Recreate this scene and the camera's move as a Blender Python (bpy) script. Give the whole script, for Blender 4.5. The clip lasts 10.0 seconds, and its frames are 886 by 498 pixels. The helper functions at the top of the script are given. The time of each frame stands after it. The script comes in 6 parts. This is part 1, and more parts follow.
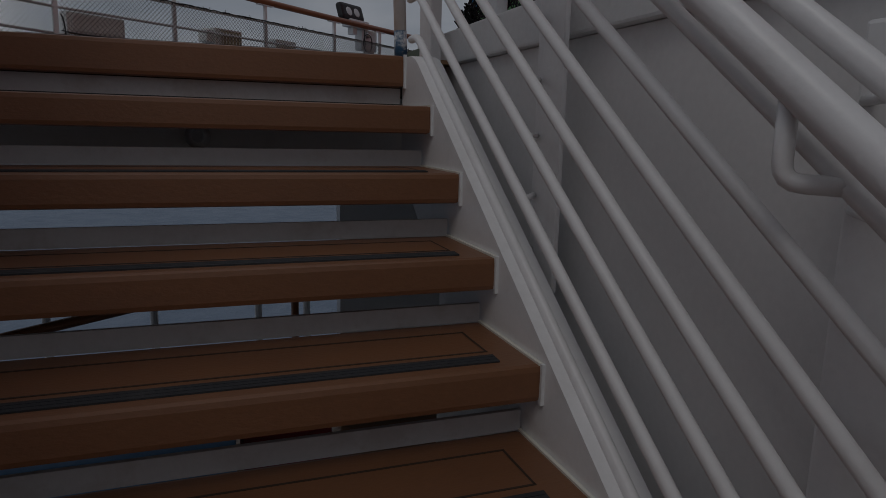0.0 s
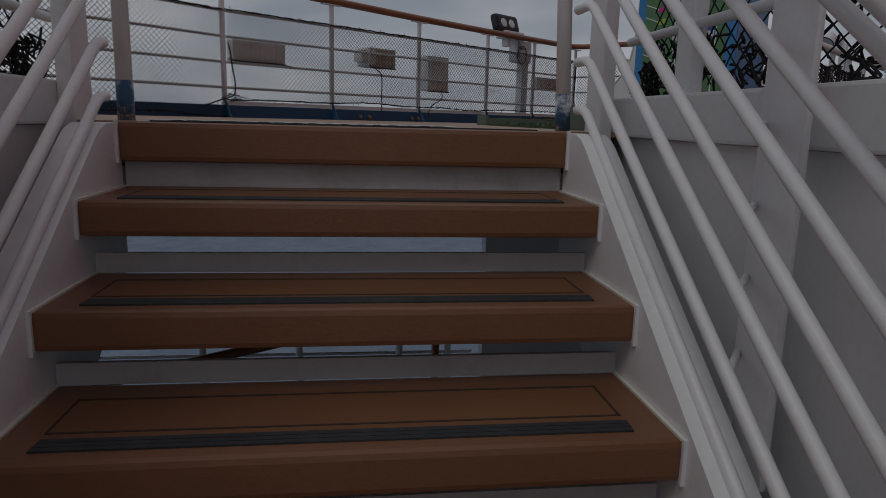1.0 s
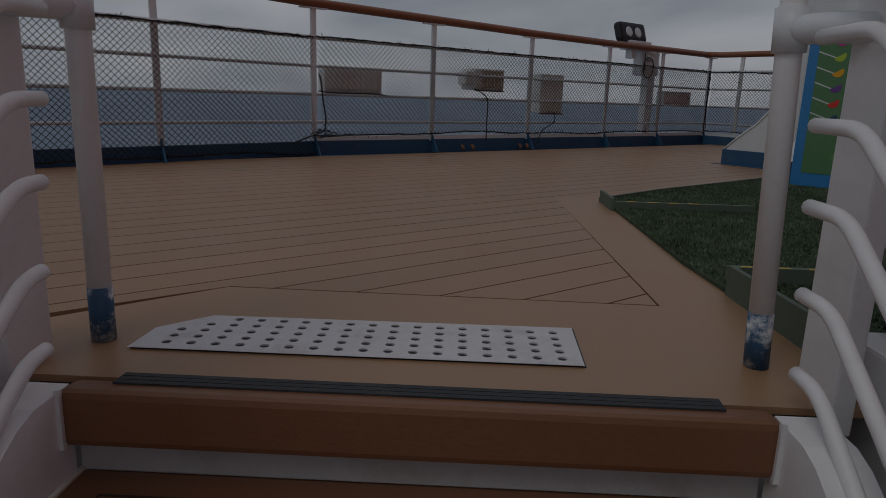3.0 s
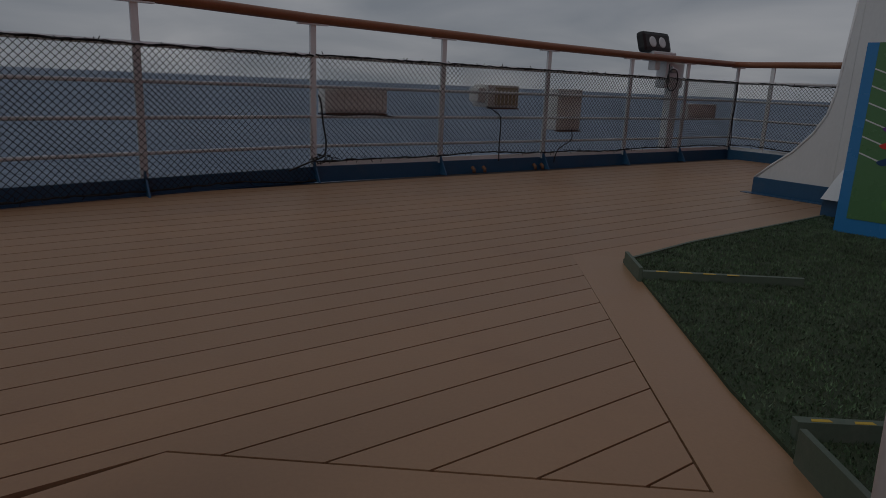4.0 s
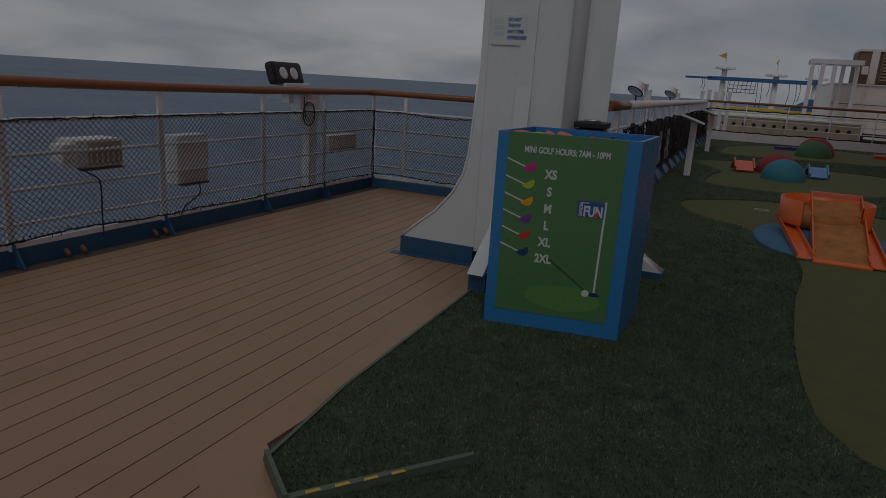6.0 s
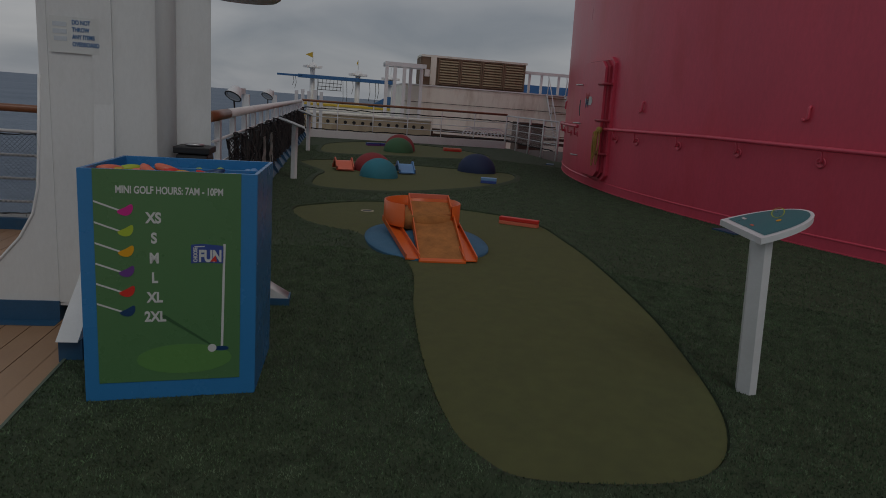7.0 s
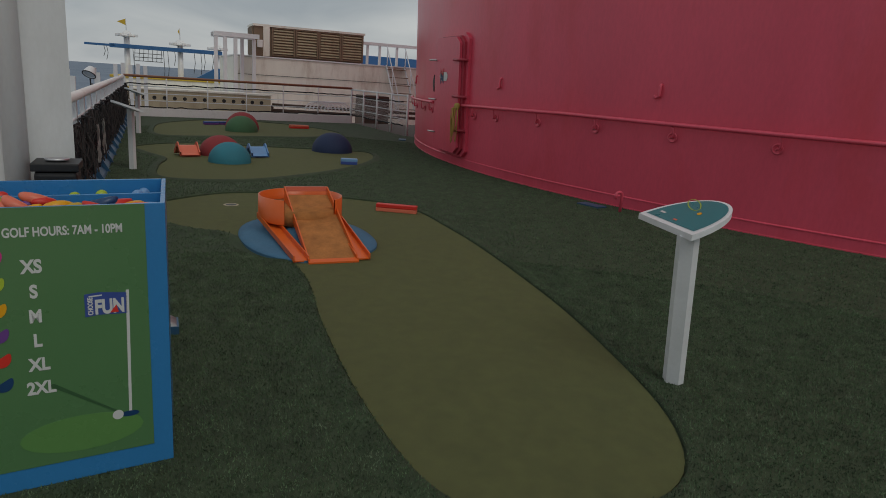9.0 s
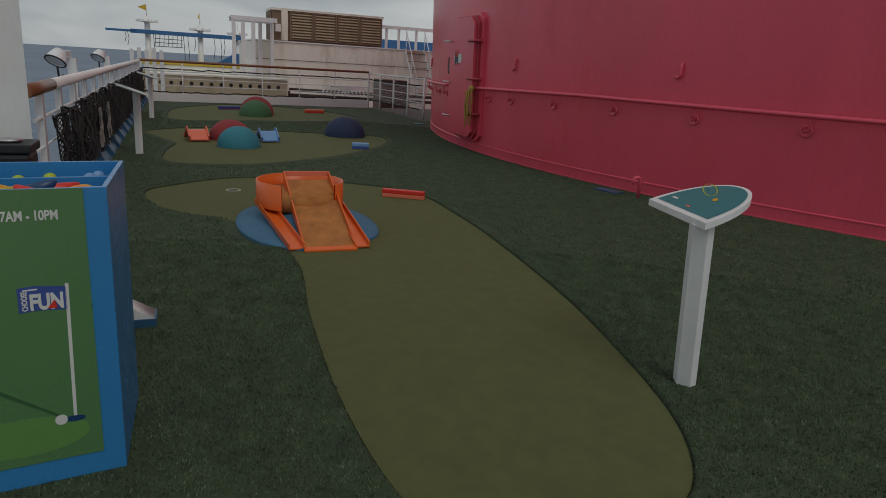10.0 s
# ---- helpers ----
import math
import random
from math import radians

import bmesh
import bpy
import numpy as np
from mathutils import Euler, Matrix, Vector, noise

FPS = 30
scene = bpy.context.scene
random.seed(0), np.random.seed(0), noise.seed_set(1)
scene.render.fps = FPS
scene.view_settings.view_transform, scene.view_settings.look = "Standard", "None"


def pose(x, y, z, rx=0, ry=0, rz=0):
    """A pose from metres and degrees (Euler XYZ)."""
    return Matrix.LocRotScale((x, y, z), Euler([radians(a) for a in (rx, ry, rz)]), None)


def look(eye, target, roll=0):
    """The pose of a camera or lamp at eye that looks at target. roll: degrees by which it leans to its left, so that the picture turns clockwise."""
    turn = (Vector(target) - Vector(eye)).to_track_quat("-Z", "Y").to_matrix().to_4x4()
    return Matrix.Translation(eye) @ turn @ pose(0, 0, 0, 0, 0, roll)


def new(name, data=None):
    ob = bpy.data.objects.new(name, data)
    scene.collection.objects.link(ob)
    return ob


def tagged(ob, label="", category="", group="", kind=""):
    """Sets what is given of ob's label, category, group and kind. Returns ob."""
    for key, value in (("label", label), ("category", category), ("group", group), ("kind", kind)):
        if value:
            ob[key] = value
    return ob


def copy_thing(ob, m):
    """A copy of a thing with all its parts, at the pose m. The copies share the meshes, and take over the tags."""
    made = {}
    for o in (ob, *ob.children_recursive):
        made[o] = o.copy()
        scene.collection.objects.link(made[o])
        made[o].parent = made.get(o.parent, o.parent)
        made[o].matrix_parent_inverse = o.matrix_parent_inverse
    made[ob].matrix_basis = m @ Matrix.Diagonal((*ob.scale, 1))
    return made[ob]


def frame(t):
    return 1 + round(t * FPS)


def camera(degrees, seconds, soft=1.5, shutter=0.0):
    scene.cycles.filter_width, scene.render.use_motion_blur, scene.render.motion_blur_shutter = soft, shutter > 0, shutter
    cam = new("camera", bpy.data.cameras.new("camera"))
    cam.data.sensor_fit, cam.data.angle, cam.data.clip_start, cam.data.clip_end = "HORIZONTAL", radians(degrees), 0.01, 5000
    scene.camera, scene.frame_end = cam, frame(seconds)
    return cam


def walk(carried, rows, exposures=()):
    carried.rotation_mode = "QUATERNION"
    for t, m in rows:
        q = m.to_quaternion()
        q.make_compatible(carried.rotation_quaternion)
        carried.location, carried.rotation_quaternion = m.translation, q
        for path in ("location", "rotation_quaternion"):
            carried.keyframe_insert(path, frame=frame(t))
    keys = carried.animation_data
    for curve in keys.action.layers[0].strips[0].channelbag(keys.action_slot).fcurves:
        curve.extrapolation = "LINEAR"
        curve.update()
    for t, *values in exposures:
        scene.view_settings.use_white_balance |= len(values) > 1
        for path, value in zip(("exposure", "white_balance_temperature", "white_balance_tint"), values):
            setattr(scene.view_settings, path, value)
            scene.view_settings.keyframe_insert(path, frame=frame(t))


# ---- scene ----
cam = camera(67.2, 10.0, soft=0.9)
PATH = [
    (0, (-0.069, -2.279, -0.245), (0.609, -0.431, -0.599), 1.4),
    (0.5, (-0.038, -2.06, -0.117), (0.349, -0.131, -0.48), 1.5),
    (1, (0.0, -1.899, 0.024), (0.259, 0.048, -0.355), 1.5),
    (1.5, (0.015, -1.71, 0.118), (0.151, 0.246, -0.279), 1.4),
    (2, (0.011, -1.521, 0.235), (0.092, 0.435, -0.177), 1.9),
    (2.5, (0.047, -1.279, 0.423), (0.056, 0.674, -0.009), 2.0),
    (3, (0.05, -1.049, 0.522), (0.004, 0.899, 0.073), 2.0),
    (3.2, (0.055, -0.972, 0.56), (-0.007, 0.975, 0.103), 1.9),
    (4.3, (0.064, -0.41, 0.884), (-0.019, 1.528, 0.397), 2.6),
    (4.5, (0.067, -0.29, 0.943), (0.036, 1.65, 0.458), 2.5),
    (5, (0.125, -0.063, 1.092), (0.24, 1.869, 0.589), 3.2),
    (5.5, (0.254, 0.086, 1.204), (0.845, 1.933, 0.713), 3.6),
    (5.7, (0.294, 0.182, 1.272), (1.003, 1.986, 0.781), 3.5),
    (6.8, (0.529, 0.661, 1.498), (2.055, 1.875, 1.051), 4.6),
    (7, (0.571, 0.679, 1.513), (2.266, 1.651, 1.085), 4.4),
    (7.5, (0.672, 0.847, 1.567), (2.521, 1.484, 1.151), 4.1),
    (8, (0.709, 1.08, 1.577), (2.592, 1.602, 1.151), 4.1),
    (8.5, (0.702, 1.196, 1.59), (2.581, 1.705, 1.131), 4.0),
    (9, (0.697, 1.281, 1.635), (2.566, 1.807, 1.154), 3.9),
    (9.5, (0.776, 1.292, 1.601), (2.63, 1.85, 1.099), 3.8),
    (10, (1.029, 1.199, 1.589), (2.868, 1.783, 1.063), 3.6),
]
EV = [(0.0, -1.86, 6400, 10), (0.5, -1.6, 6400, 10), (1.0, -1.44, 6400, 10), (2.0, -1.5, 6400, 10), (3.0, -1.75, 6400, 10), (5.0, -1.92, 6450, 10), (5.7, -1.9, 6500, 10), (6.8, -1.6, 6650, 9), (7.5, -1.22, 6750, 7), (8.0, -0.98, 6800, 6), (9.0, -0.75, 6850, 5), (10.0, -0.75, 6850, 5)]
walk(cam, [(t, look(eye, target, roll)) for t, eye, target, roll in PATH], EV)

# ---- world, sun ----
world = bpy.data.worlds.new("overcast")
scene.world = world
world.use_nodes = True
wn, wl = world.node_tree.nodes, world.node_tree.links
wn.clear()
w_out = wn.new("ShaderNodeOutputWorld")
w_bg = wn.new("ShaderNodeBackground")
w_sky = wn.new("ShaderNodeTexSky")
w_sky.sky_type, w_sky.sun_disc = "NISHITA", False
w_sky.sun_elevation, w_sky.sun_rotation = radians(45), radians(215)
w_co = wn.new("ShaderNodeTexCoord")
w_sep = wn.new("ShaderNodeSeparateXYZ")
w_add = wn.new("ShaderNodeMath")
w_add.operation, w_add.inputs[1].default_value = "ADD", 0.24
w_max = wn.new("ShaderNodeMath")
w_max.operation, w_max.inputs[1].default_value = "MAXIMUM", 0.05
w_div = wn.new("ShaderNodeVectorMath")
w_div.operation = "DIVIDE"
w_cmb = wn.new("ShaderNodeCombineXYZ")
w_n1 = wn.new("ShaderNodeTexNoise")
w_n1.inputs["Scale"].default_value, w_n1.inputs["Detail"].default_value, w_n1.inputs["Roughness"].default_value = 1.1, 5, 0.45
w_n1.inputs["Distortion"].default_value = 0.4
w_ramp = wn.new("ShaderNodeValToRGB")
w_ramp.color_ramp.elements[0].position, w_ramp.color_ramp.elements[0].color = 0.32, (0.50, 0.555, 0.645, 1)
w_ramp.color_ramp.elements[1].position, w_ramp.color_ramp.elements[1].color = 0.72, (0.975, 0.99, 1.045, 1)
w_mix = wn.new("ShaderNodeMix")
w_mix.data_type, w_mix.inputs[0].default_value = "RGBA", 0.93
w_scale = wn.new("ShaderNodeMix")
w_scale.data_type, w_scale.blend_type, w_scale.inputs[0].default_value = "RGBA", "MULTIPLY", 1.0
w_scale.inputs[7].default_value = (0.12, 0.12, 0.12, 1)
wl.new(w_co.outputs["Generated"], w_sep.inputs[0])
wl.new(w_sep.outputs["Z"], w_add.inputs[0])
wl.new(w_add.outputs[0], w_max.inputs[0])
for i in range(3):
    wl.new(w_max.outputs[0], w_cmb.inputs[i])
wl.new(w_co.outputs["Generated"], w_div.inputs[0])
wl.new(w_cmb.outputs[0], w_div.inputs[1])
wl.new(w_div.outputs[0], w_n1.inputs["Vector"])
wl.new(w_n1.outputs["Fac"], w_ramp.inputs[0])
wl.new(w_sky.outputs[0], w_scale.inputs[6])
wl.new(w_scale.outputs[2], w_mix.inputs[6])
wl.new(w_ramp.outputs[0], w_mix.inputs[7])
wl.new(w_mix.outputs[2], w_bg.inputs["Color"])
w_bg.inputs["Strength"].default_value = 1.0
wl.new(w_bg.outputs[0], w_out.inputs[0])

sun = new("sun", bpy.data.lights.new("sun", "SUN"))
sun.data.energy, sun.data.angle, sun.data.color = 1.0, radians(25), (1.0, 0.96, 0.91)
sun.matrix_world = look((0, 0, 60), (14, 20, 28))


# ---- materials ----
def mat(name, base, rough=0.5, metal=0.0, var=0.12, scale=3.0, fine=60.0, bump=0.15, bump_scale=None, dirt=None, dirt_amount=0.0,
        dirt_scale=1.5, vary=0.0, stretch=(1, 1, 1), coat=0.0, emit=None, island=0.0):
    """A paint or cloth with broad and fine variation, dirt patches and fine relief, all in metres of the object."""
    m = bpy.data.materials.new(name)
    m.use_nodes = True
    n, l = m.node_tree.nodes, m.node_tree.links
    b = n["Principled BSDF"]
    b.inputs["Roughness"].default_value, b.inputs["Metallic"].default_value = rough, metal
    b.inputs["Coat Weight"].default_value = coat
    geo = n.new("ShaderNodeNewGeometry")
    mp = n.new("ShaderNodeMapping")
    mp.inputs["Scale"].default_value = stretch
    l.new(geo.outputs["Position"], mp.inputs["Vector"])
    def nz(sc, det=5, ro=0.6):
        t = n.new("ShaderNodeTexNoise")
        t.inputs["Scale"].default_value, t.inputs["Detail"].default_value, t.inputs["Roughness"].default_value = sc, det, ro
        l.new(mp.outputs[0], t.inputs["Vector"])
        return t
    broad, grain = nz(scale), nz(fine, 3)
    addn = n.new("ShaderNodeMath")
    addn.operation = "MULTIPLY_ADD"
    addn.inputs[1].default_value = 0.6
    l.new(broad.outputs["Fac"], addn.inputs[0])
    sc2 = n.new("ShaderNodeMath")
    sc2.operation, sc2.inputs[1].default_value = "MULTIPLY", 0.4
    l.new(grain.outputs["Fac"], sc2.inputs[0])
    l.new(sc2.outputs[0], addn.inputs[2])
    rng = n.new("ShaderNodeMapRange")
    rng.inputs["From Min"].default_value, rng.inputs["From Max"].default_value = 0.3, 0.7
    rng.inputs["To Min"].default_value, rng.inputs["To Max"].default_value = 1 - var, 1 + var
    l.new(addn.outputs[0], rng.inputs["Value"])
    fac = rng.outputs[0]
    if vary:
        oi = n.new("ShaderNodeObjectInfo")
        r2 = n.new("ShaderNodeMapRange")
        r2.inputs["To Min"].default_value, r2.inputs["To Max"].default_value = 1 - vary, 1 + vary
        l.new(oi.outputs["Random"], r2.inputs["Value"])
        mu = n.new("ShaderNodeMath")
        mu.operation = "MULTIPLY"
        l.new(fac, mu.inputs[0])
        l.new(r2.outputs[0], mu.inputs[1])
        fac = mu.outputs[0]
    if island:
        r3 = n.new("ShaderNodeMapRange")
        r3.inputs["To Min"].default_value, r3.inputs["To Max"].default_value = 1 - island, 1 + island
        l.new(geo.outputs["Random Per Island"], r3.inputs["Value"])
        mu3 = n.new("ShaderNodeMath")
        mu3.operation = "MULTIPLY"
        l.new(fac, mu3.inputs[0])
        l.new(r3.outputs[0], mu3.inputs[1])
        fac = mu3.outputs[0]
    vm = n.new("ShaderNodeVectorMath")
    vm.operation = "SCALE"
    vm.inputs[0].default_value = base
    l.new(fac, vm.inputs["Scale"])
    col = vm.outputs[0]
    if dirt:
        dn = nz(dirt_scale, 8, 0.7)
        dr = n.new("ShaderNodeMapRange")
        dr.inputs["From Min"].default_value, dr.inputs["From Max"].default_value = 0.52, 0.75
        dr.inputs["To Max"].default_value = dirt_amount
        l.new(dn.outputs["Fac"], dr.inputs["Value"])
        mx = n.new("ShaderNodeMix")
        mx.data_type = "RGBA"
        mx.inputs[7].default_value = (*dirt, 1)
        l.new(dr.outputs[0], mx.inputs[0])
        l.new(col, mx.inputs[6])
        col = mx.outputs[2]
    l.new(col, b.inputs["Base Color"])
    rr = n.new("ShaderNodeMapRange")
    rr.inputs["To Min"].default_value, rr.inputs["To Max"].default_value = max(0.02, rough - 0.12), min(1, rough + 0.12)
    l.new(broad.outputs["Fac"], rr.inputs["Value"])
    l.new(rr.outputs[0], b.inputs["Roughness"])
    if bump:
        bn = nz(bump_scale or fine, 3)
        bp = n.new("ShaderNodeBump")
        bp.inputs["Strength"].default_value, bp.inputs["Distance"].default_value = bump, 0.004
        l.new(bn.outputs["Fac"], bp.inputs["Height"])
        l.new(bp.outputs[0], b.inputs["Normal"])
    if emit:
        b.inputs["Emission Color"].default_value, b.inputs["Emission Strength"].default_value = (*emit[:3], 1), emit[3]
    return m


RUST = (0.16, 0.07, 0.03)
GRIME = (0.25, 0.23, 0.2)
WHITE = mat("white_paint", (0.745, 0.765, 0.78), 0.35, var=0.05, dirt=(0.54, 0.55, 0.55), dirt_amount=0.4, dirt_scale=2.5, bump=0.1)
WHITE_WORN = mat("worn_white_paint", (0.77, 0.775, 0.775), 0.45, var=0.07, dirt=(0.40, 0.37, 0.33), dirt_amount=0.3, dirt_scale=6, bump=0.2)
STAIR_WHITE = mat("stair_white_paint", (0.83, 0.82, 0.82), 0.4, var=0.05, dirt=(0.56, 0.53, 0.5), dirt_amount=0.35, dirt_scale=3.5, bump=0.12)
UPSTAND = mat("grey_upstand_paint", (0.54, 0.53, 0.53), 0.5, var=0.08, dirt=(0.33, 0.27, 0.22), dirt_amount=0.5, dirt_scale=7, bump=0.15)
NAVY_CHIPPED = mat("chipped_blue_paint", (0.022, 0.085, 0.17), 0.45, var=0.12, dirt=(0.7, 0.7, 0.7), dirt_amount=1.5, dirt_scale=15)
FADED = mat("faded_print", (0.52, 0.57, 0.62), 0.4, var=0.1, bump=0)
NETGREY = mat("weathered_net_cord", (0.045, 0.04, 0.04), 0.9, var=0.4, fine=30, bump=0)
GREY_WALL = mat("grey_white_wall", (0.79, 0.78, 0.775), 0.5, var=0.06, dirt=(0.5, 0.46, 0.42), dirt_amount=0.4, dirt_scale=1.2, bump=0.1)
MAST_WHITE = mat("dull_white_mast_paint", (0.68, 0.695, 0.695), 0.4, var=0.06, dirt=(0.46, 0.46, 0.44), dirt_amount=0.5, dirt_scale=1.6, bump=0.12, stretch=(1, 1, 0.4))
CREAM = mat("cream_paint", (0.78, 0.765, 0.68), 0.5, var=0.07, dirt=(0.3, 0.2, 0.12), dirt_amount=0.6, dirt_scale=1.0, stretch=(1, 1, 0.25))
TAN = mat("tan_paint", (0.43, 0.365, 0.245), 0.5, var=0.08, dirt=(0.2, 0.12, 0.07), dirt_amount=0.6, dirt_scale=2, stretch=(1, 1, 0.3))
BROWN_LOUVRE = mat("brown_louvre_paint", (0.20, 0.14, 0.09), 0.55, var=0.1)
DARK_BROWN = mat("dark_brown_paint", (0.08, 0.045, 0.03), 0.6)
DECK = mat("tan_deck_board", (0.335, 0.196, 0.107), 0.42, var=0.09, scale=1.2, fine=90, vary=0.05, dirt=(0.22, 0.12, 0.075), dirt_amount=0.45, dirt_scale=1.1, bump=0.12)
CAULK = mat("dark_caulk", (0.085, 0.068, 0.058), 0.8)
TREAD = mat("brown_tread_rubber", (0.21, 0.092, 0.042), 0.45, var=0.12, scale=2.5, fine=120, dirt=(0.16, 0.075, 0.045), dirt_amount=0.5, dirt_scale=3, bump=0.2, stretch=(0.5, 1.4, 1))
GRIP = mat("black_grip_strip", (0.03, 0.032, 0.036), 0.7, var=0.25, fine=200, dirt=(0.12, 0.11, 0.1), dirt_amount=0.35, dirt_scale=9, bump=0.4)
INLAY = mat("dark_inlay_line", (0.045, 0.028, 0.02), 0.7)
NAVY = mat("blue_deck_paint", (0.022, 0.085, 0.17), 0.45, var=0.12, dirt=(0.12, 0.12, 0.12), dirt_amount=0.3, dirt_scale=4)
SKYBLUE = mat("bright_blue_panel", (0.034, 0.21, 0.48), 0.26, var=0.04)
GREENPANEL = mat("green_print_panel", (0.088, 0.205, 0.084), 0.28, var=0.03, bump=0.03)
LIGHTGREEN = mat("light_green_print", (0.112, 0.265, 0.078), 0.28, var=0.03, bump=0.03)
PRINTGREEN = mat("dark_green_print", (0.045, 0.115, 0.05), 0.3, var=0.05, bump=0.02)
PRINTWHITE = mat("white_print", (0.62, 0.64, 0.63), 0.3, var=0.02, bump=0)
TURF = mat("dark_green_turf", (0.036, 0.057, 0.027), 0.95, var=0.45, scale=6.0, fine=180, dirt=(0.08, 0.11, 0.06), dirt_amount=0.7, dirt_scale=7.0, bump=0.9, bump_scale=260)
BLADE = mat("turf_blade", (0.068, 0.112, 0.056), 0.75, var=0.8, scale=5.0, fine=24, dirt=(0.18, 0.235, 0.15), dirt_amount=1.0, dirt_scale=6.5, bump=0, island=0.4)
FELT = mat("olive_putting_felt", (0.092, 0.104, 0.036), 0.95, var=0.20, scale=9.0, fine=170, dirt=(0.066, 0.078, 0.03), dirt_amount=0.5, dirt_scale=3.5, bump=0.6, bump_scale=420)
RED = mat("red_funnel_paint", (0.71, 0.084, 0.138), 0.33, var=0.10, scale=1.1, fine=25, dirt=(0.62, 0.05, 0.065), dirt_amount=0.8, dirt_scale=0.7, bump=0.2, bump_scale=7, stretch=(1, 1, 0.35))
DARKRED = mat("dark_red_gasket", (0.40, 0.03, 0.055), 0.45)
TEAK = mat("varnished_teak", (0.24, 0.095, 0.045), 0.35, var=0.2, scale=3, fine=70, bump=0.15)
BLACK = mat("black_plastic", (0.012, 0.012, 0.013), 0.5, var=0.2)
NETM = mat("black_net_cord", (0.012, 0.012, 0.014), 0.85, var=0.3, bump=0)
STEEL = mat("brushed_steel", (0.55, 0.55, 0.56), 0.35, 0.8, var=0.12, fine=150)
PLATE = mat("grey_white_hatch", (0.62, 0.61, 0.62), 0.4, var=0.1, scale=6, dirt=(0.3, 0.22, 0.17), dirt_amount=0.55, dirt_scale=8)
LAMPGLASS = mat("pale_lamp_glass", (0.6, 0.62, 0.64), 0.12, var=0.03, bump=0)
BEIGE = mat("beige_housing", (0.78, 0.77, 0.745), 0.5, var=0.06, dirt=(0.35, 0.27, 0.2), dirt_amount=0.3, dirt_scale=7)
GREENEDGE = mat("grey_green_kerb_paint", (0.09, 0.125, 0.09), 0.6, var=0.15, dirt=(0.2, 0.2, 0.17), dirt_amount=0.4, dirt_scale=9)
YELLOW = mat("yellow_paint", (0.55, 0.37, 0.03), 0.5, var=0.1)
ORANGE = mat("orange_plastic", (0.72, 0.13, 0.02), 0.35, var=0.05)
ORANGEFELT = mat("orange_brown_carpet", (0.42, 0.17, 0.048), 0.95, var=0.35, scale=9, fine=220, dirt=(0.22, 0.075, 0.02), dirt_amount=0.5, dirt_scale=14, bump=0.6, bump_scale=300)
BLUEFELT = mat("blue_rubber_mound", (0.055, 0.16, 0.27), 0.85, var=0.18, fine=200, dirt=(0.10, 0.2, 0.28), dirt_amount=0.4, dirt_scale=12, bump=0.5, bump_scale=250)
TEALDOME = mat("teal_rubber", (0.03, 0.19, 0.25), 0.8, var=0.12, fine=200, bump=0.5, bump_scale=250)
REDDOME = mat("red_rubber", (0.25, 0.03, 0.035), 0.8, var=0.12, fine=200, bump=0.5, bump_scale=250)
NAVYDOME = mat("navy_rubber", (0.012, 0.026, 0.075), 0.75, var=0.12, fine=200, bump=0.5, bump_scale=250)
GREENDOME = mat("green_rubber", (0.05, 0.13, 0.06), 0.8, var=0.12, fine=200, bump=0.5, bump_scale=250)
REDBAR = mat("red_plastic", (0.62, 0.03, 0.02), 0.45, var=0.06)
SALMON = mat("salmon_plastic", (0.72, 0.17, 0.10), 0.4, var=0.05)
PALEBLUE = mat("pale_blue_plastic", (0.16, 0.33, 0.58), 0.4, var=0.05)
MIDBLUE = mat("mid_blue_plastic", (0.04, 0.08, 0.30), 0.4, var=0.05)
TEALSIGN = mat("teal_sign_print", (0.015, 0.20, 0.22), 0.3, var=0.04, bump=0.02)
CRANEBLUE = mat("crane_blue_paint", (0.03, 0.13, 0.32), 0.5, var=0.1)
ROPE = mat("yellow_rope", (0.42, 0.30, 0.08), 0.9, var=0.25, fine=200)
PINK = mat("magenta_plastic", (0.60, 0.02, 0.25), 0.4, var=0.04)
LIME = mat("lime_plastic", (0.38, 0.50, 0.04), 0.4, var=0.04)
AMBER = mat("amber_plastic", (0.75, 0.36, 0.01), 0.4, var=0.04)
PURPLE = mat("purple_plastic", (0.14, 0.05, 0.25), 0.4, var=0.04)
DKBLUE = mat("dark_blue_plastic", (0.01, 0.05, 0.14), 0.4, var=0.04)
CLOTH = mat("torn_white_cloth", (0.5, 0.49, 0.47), 0.9, var=0.2)


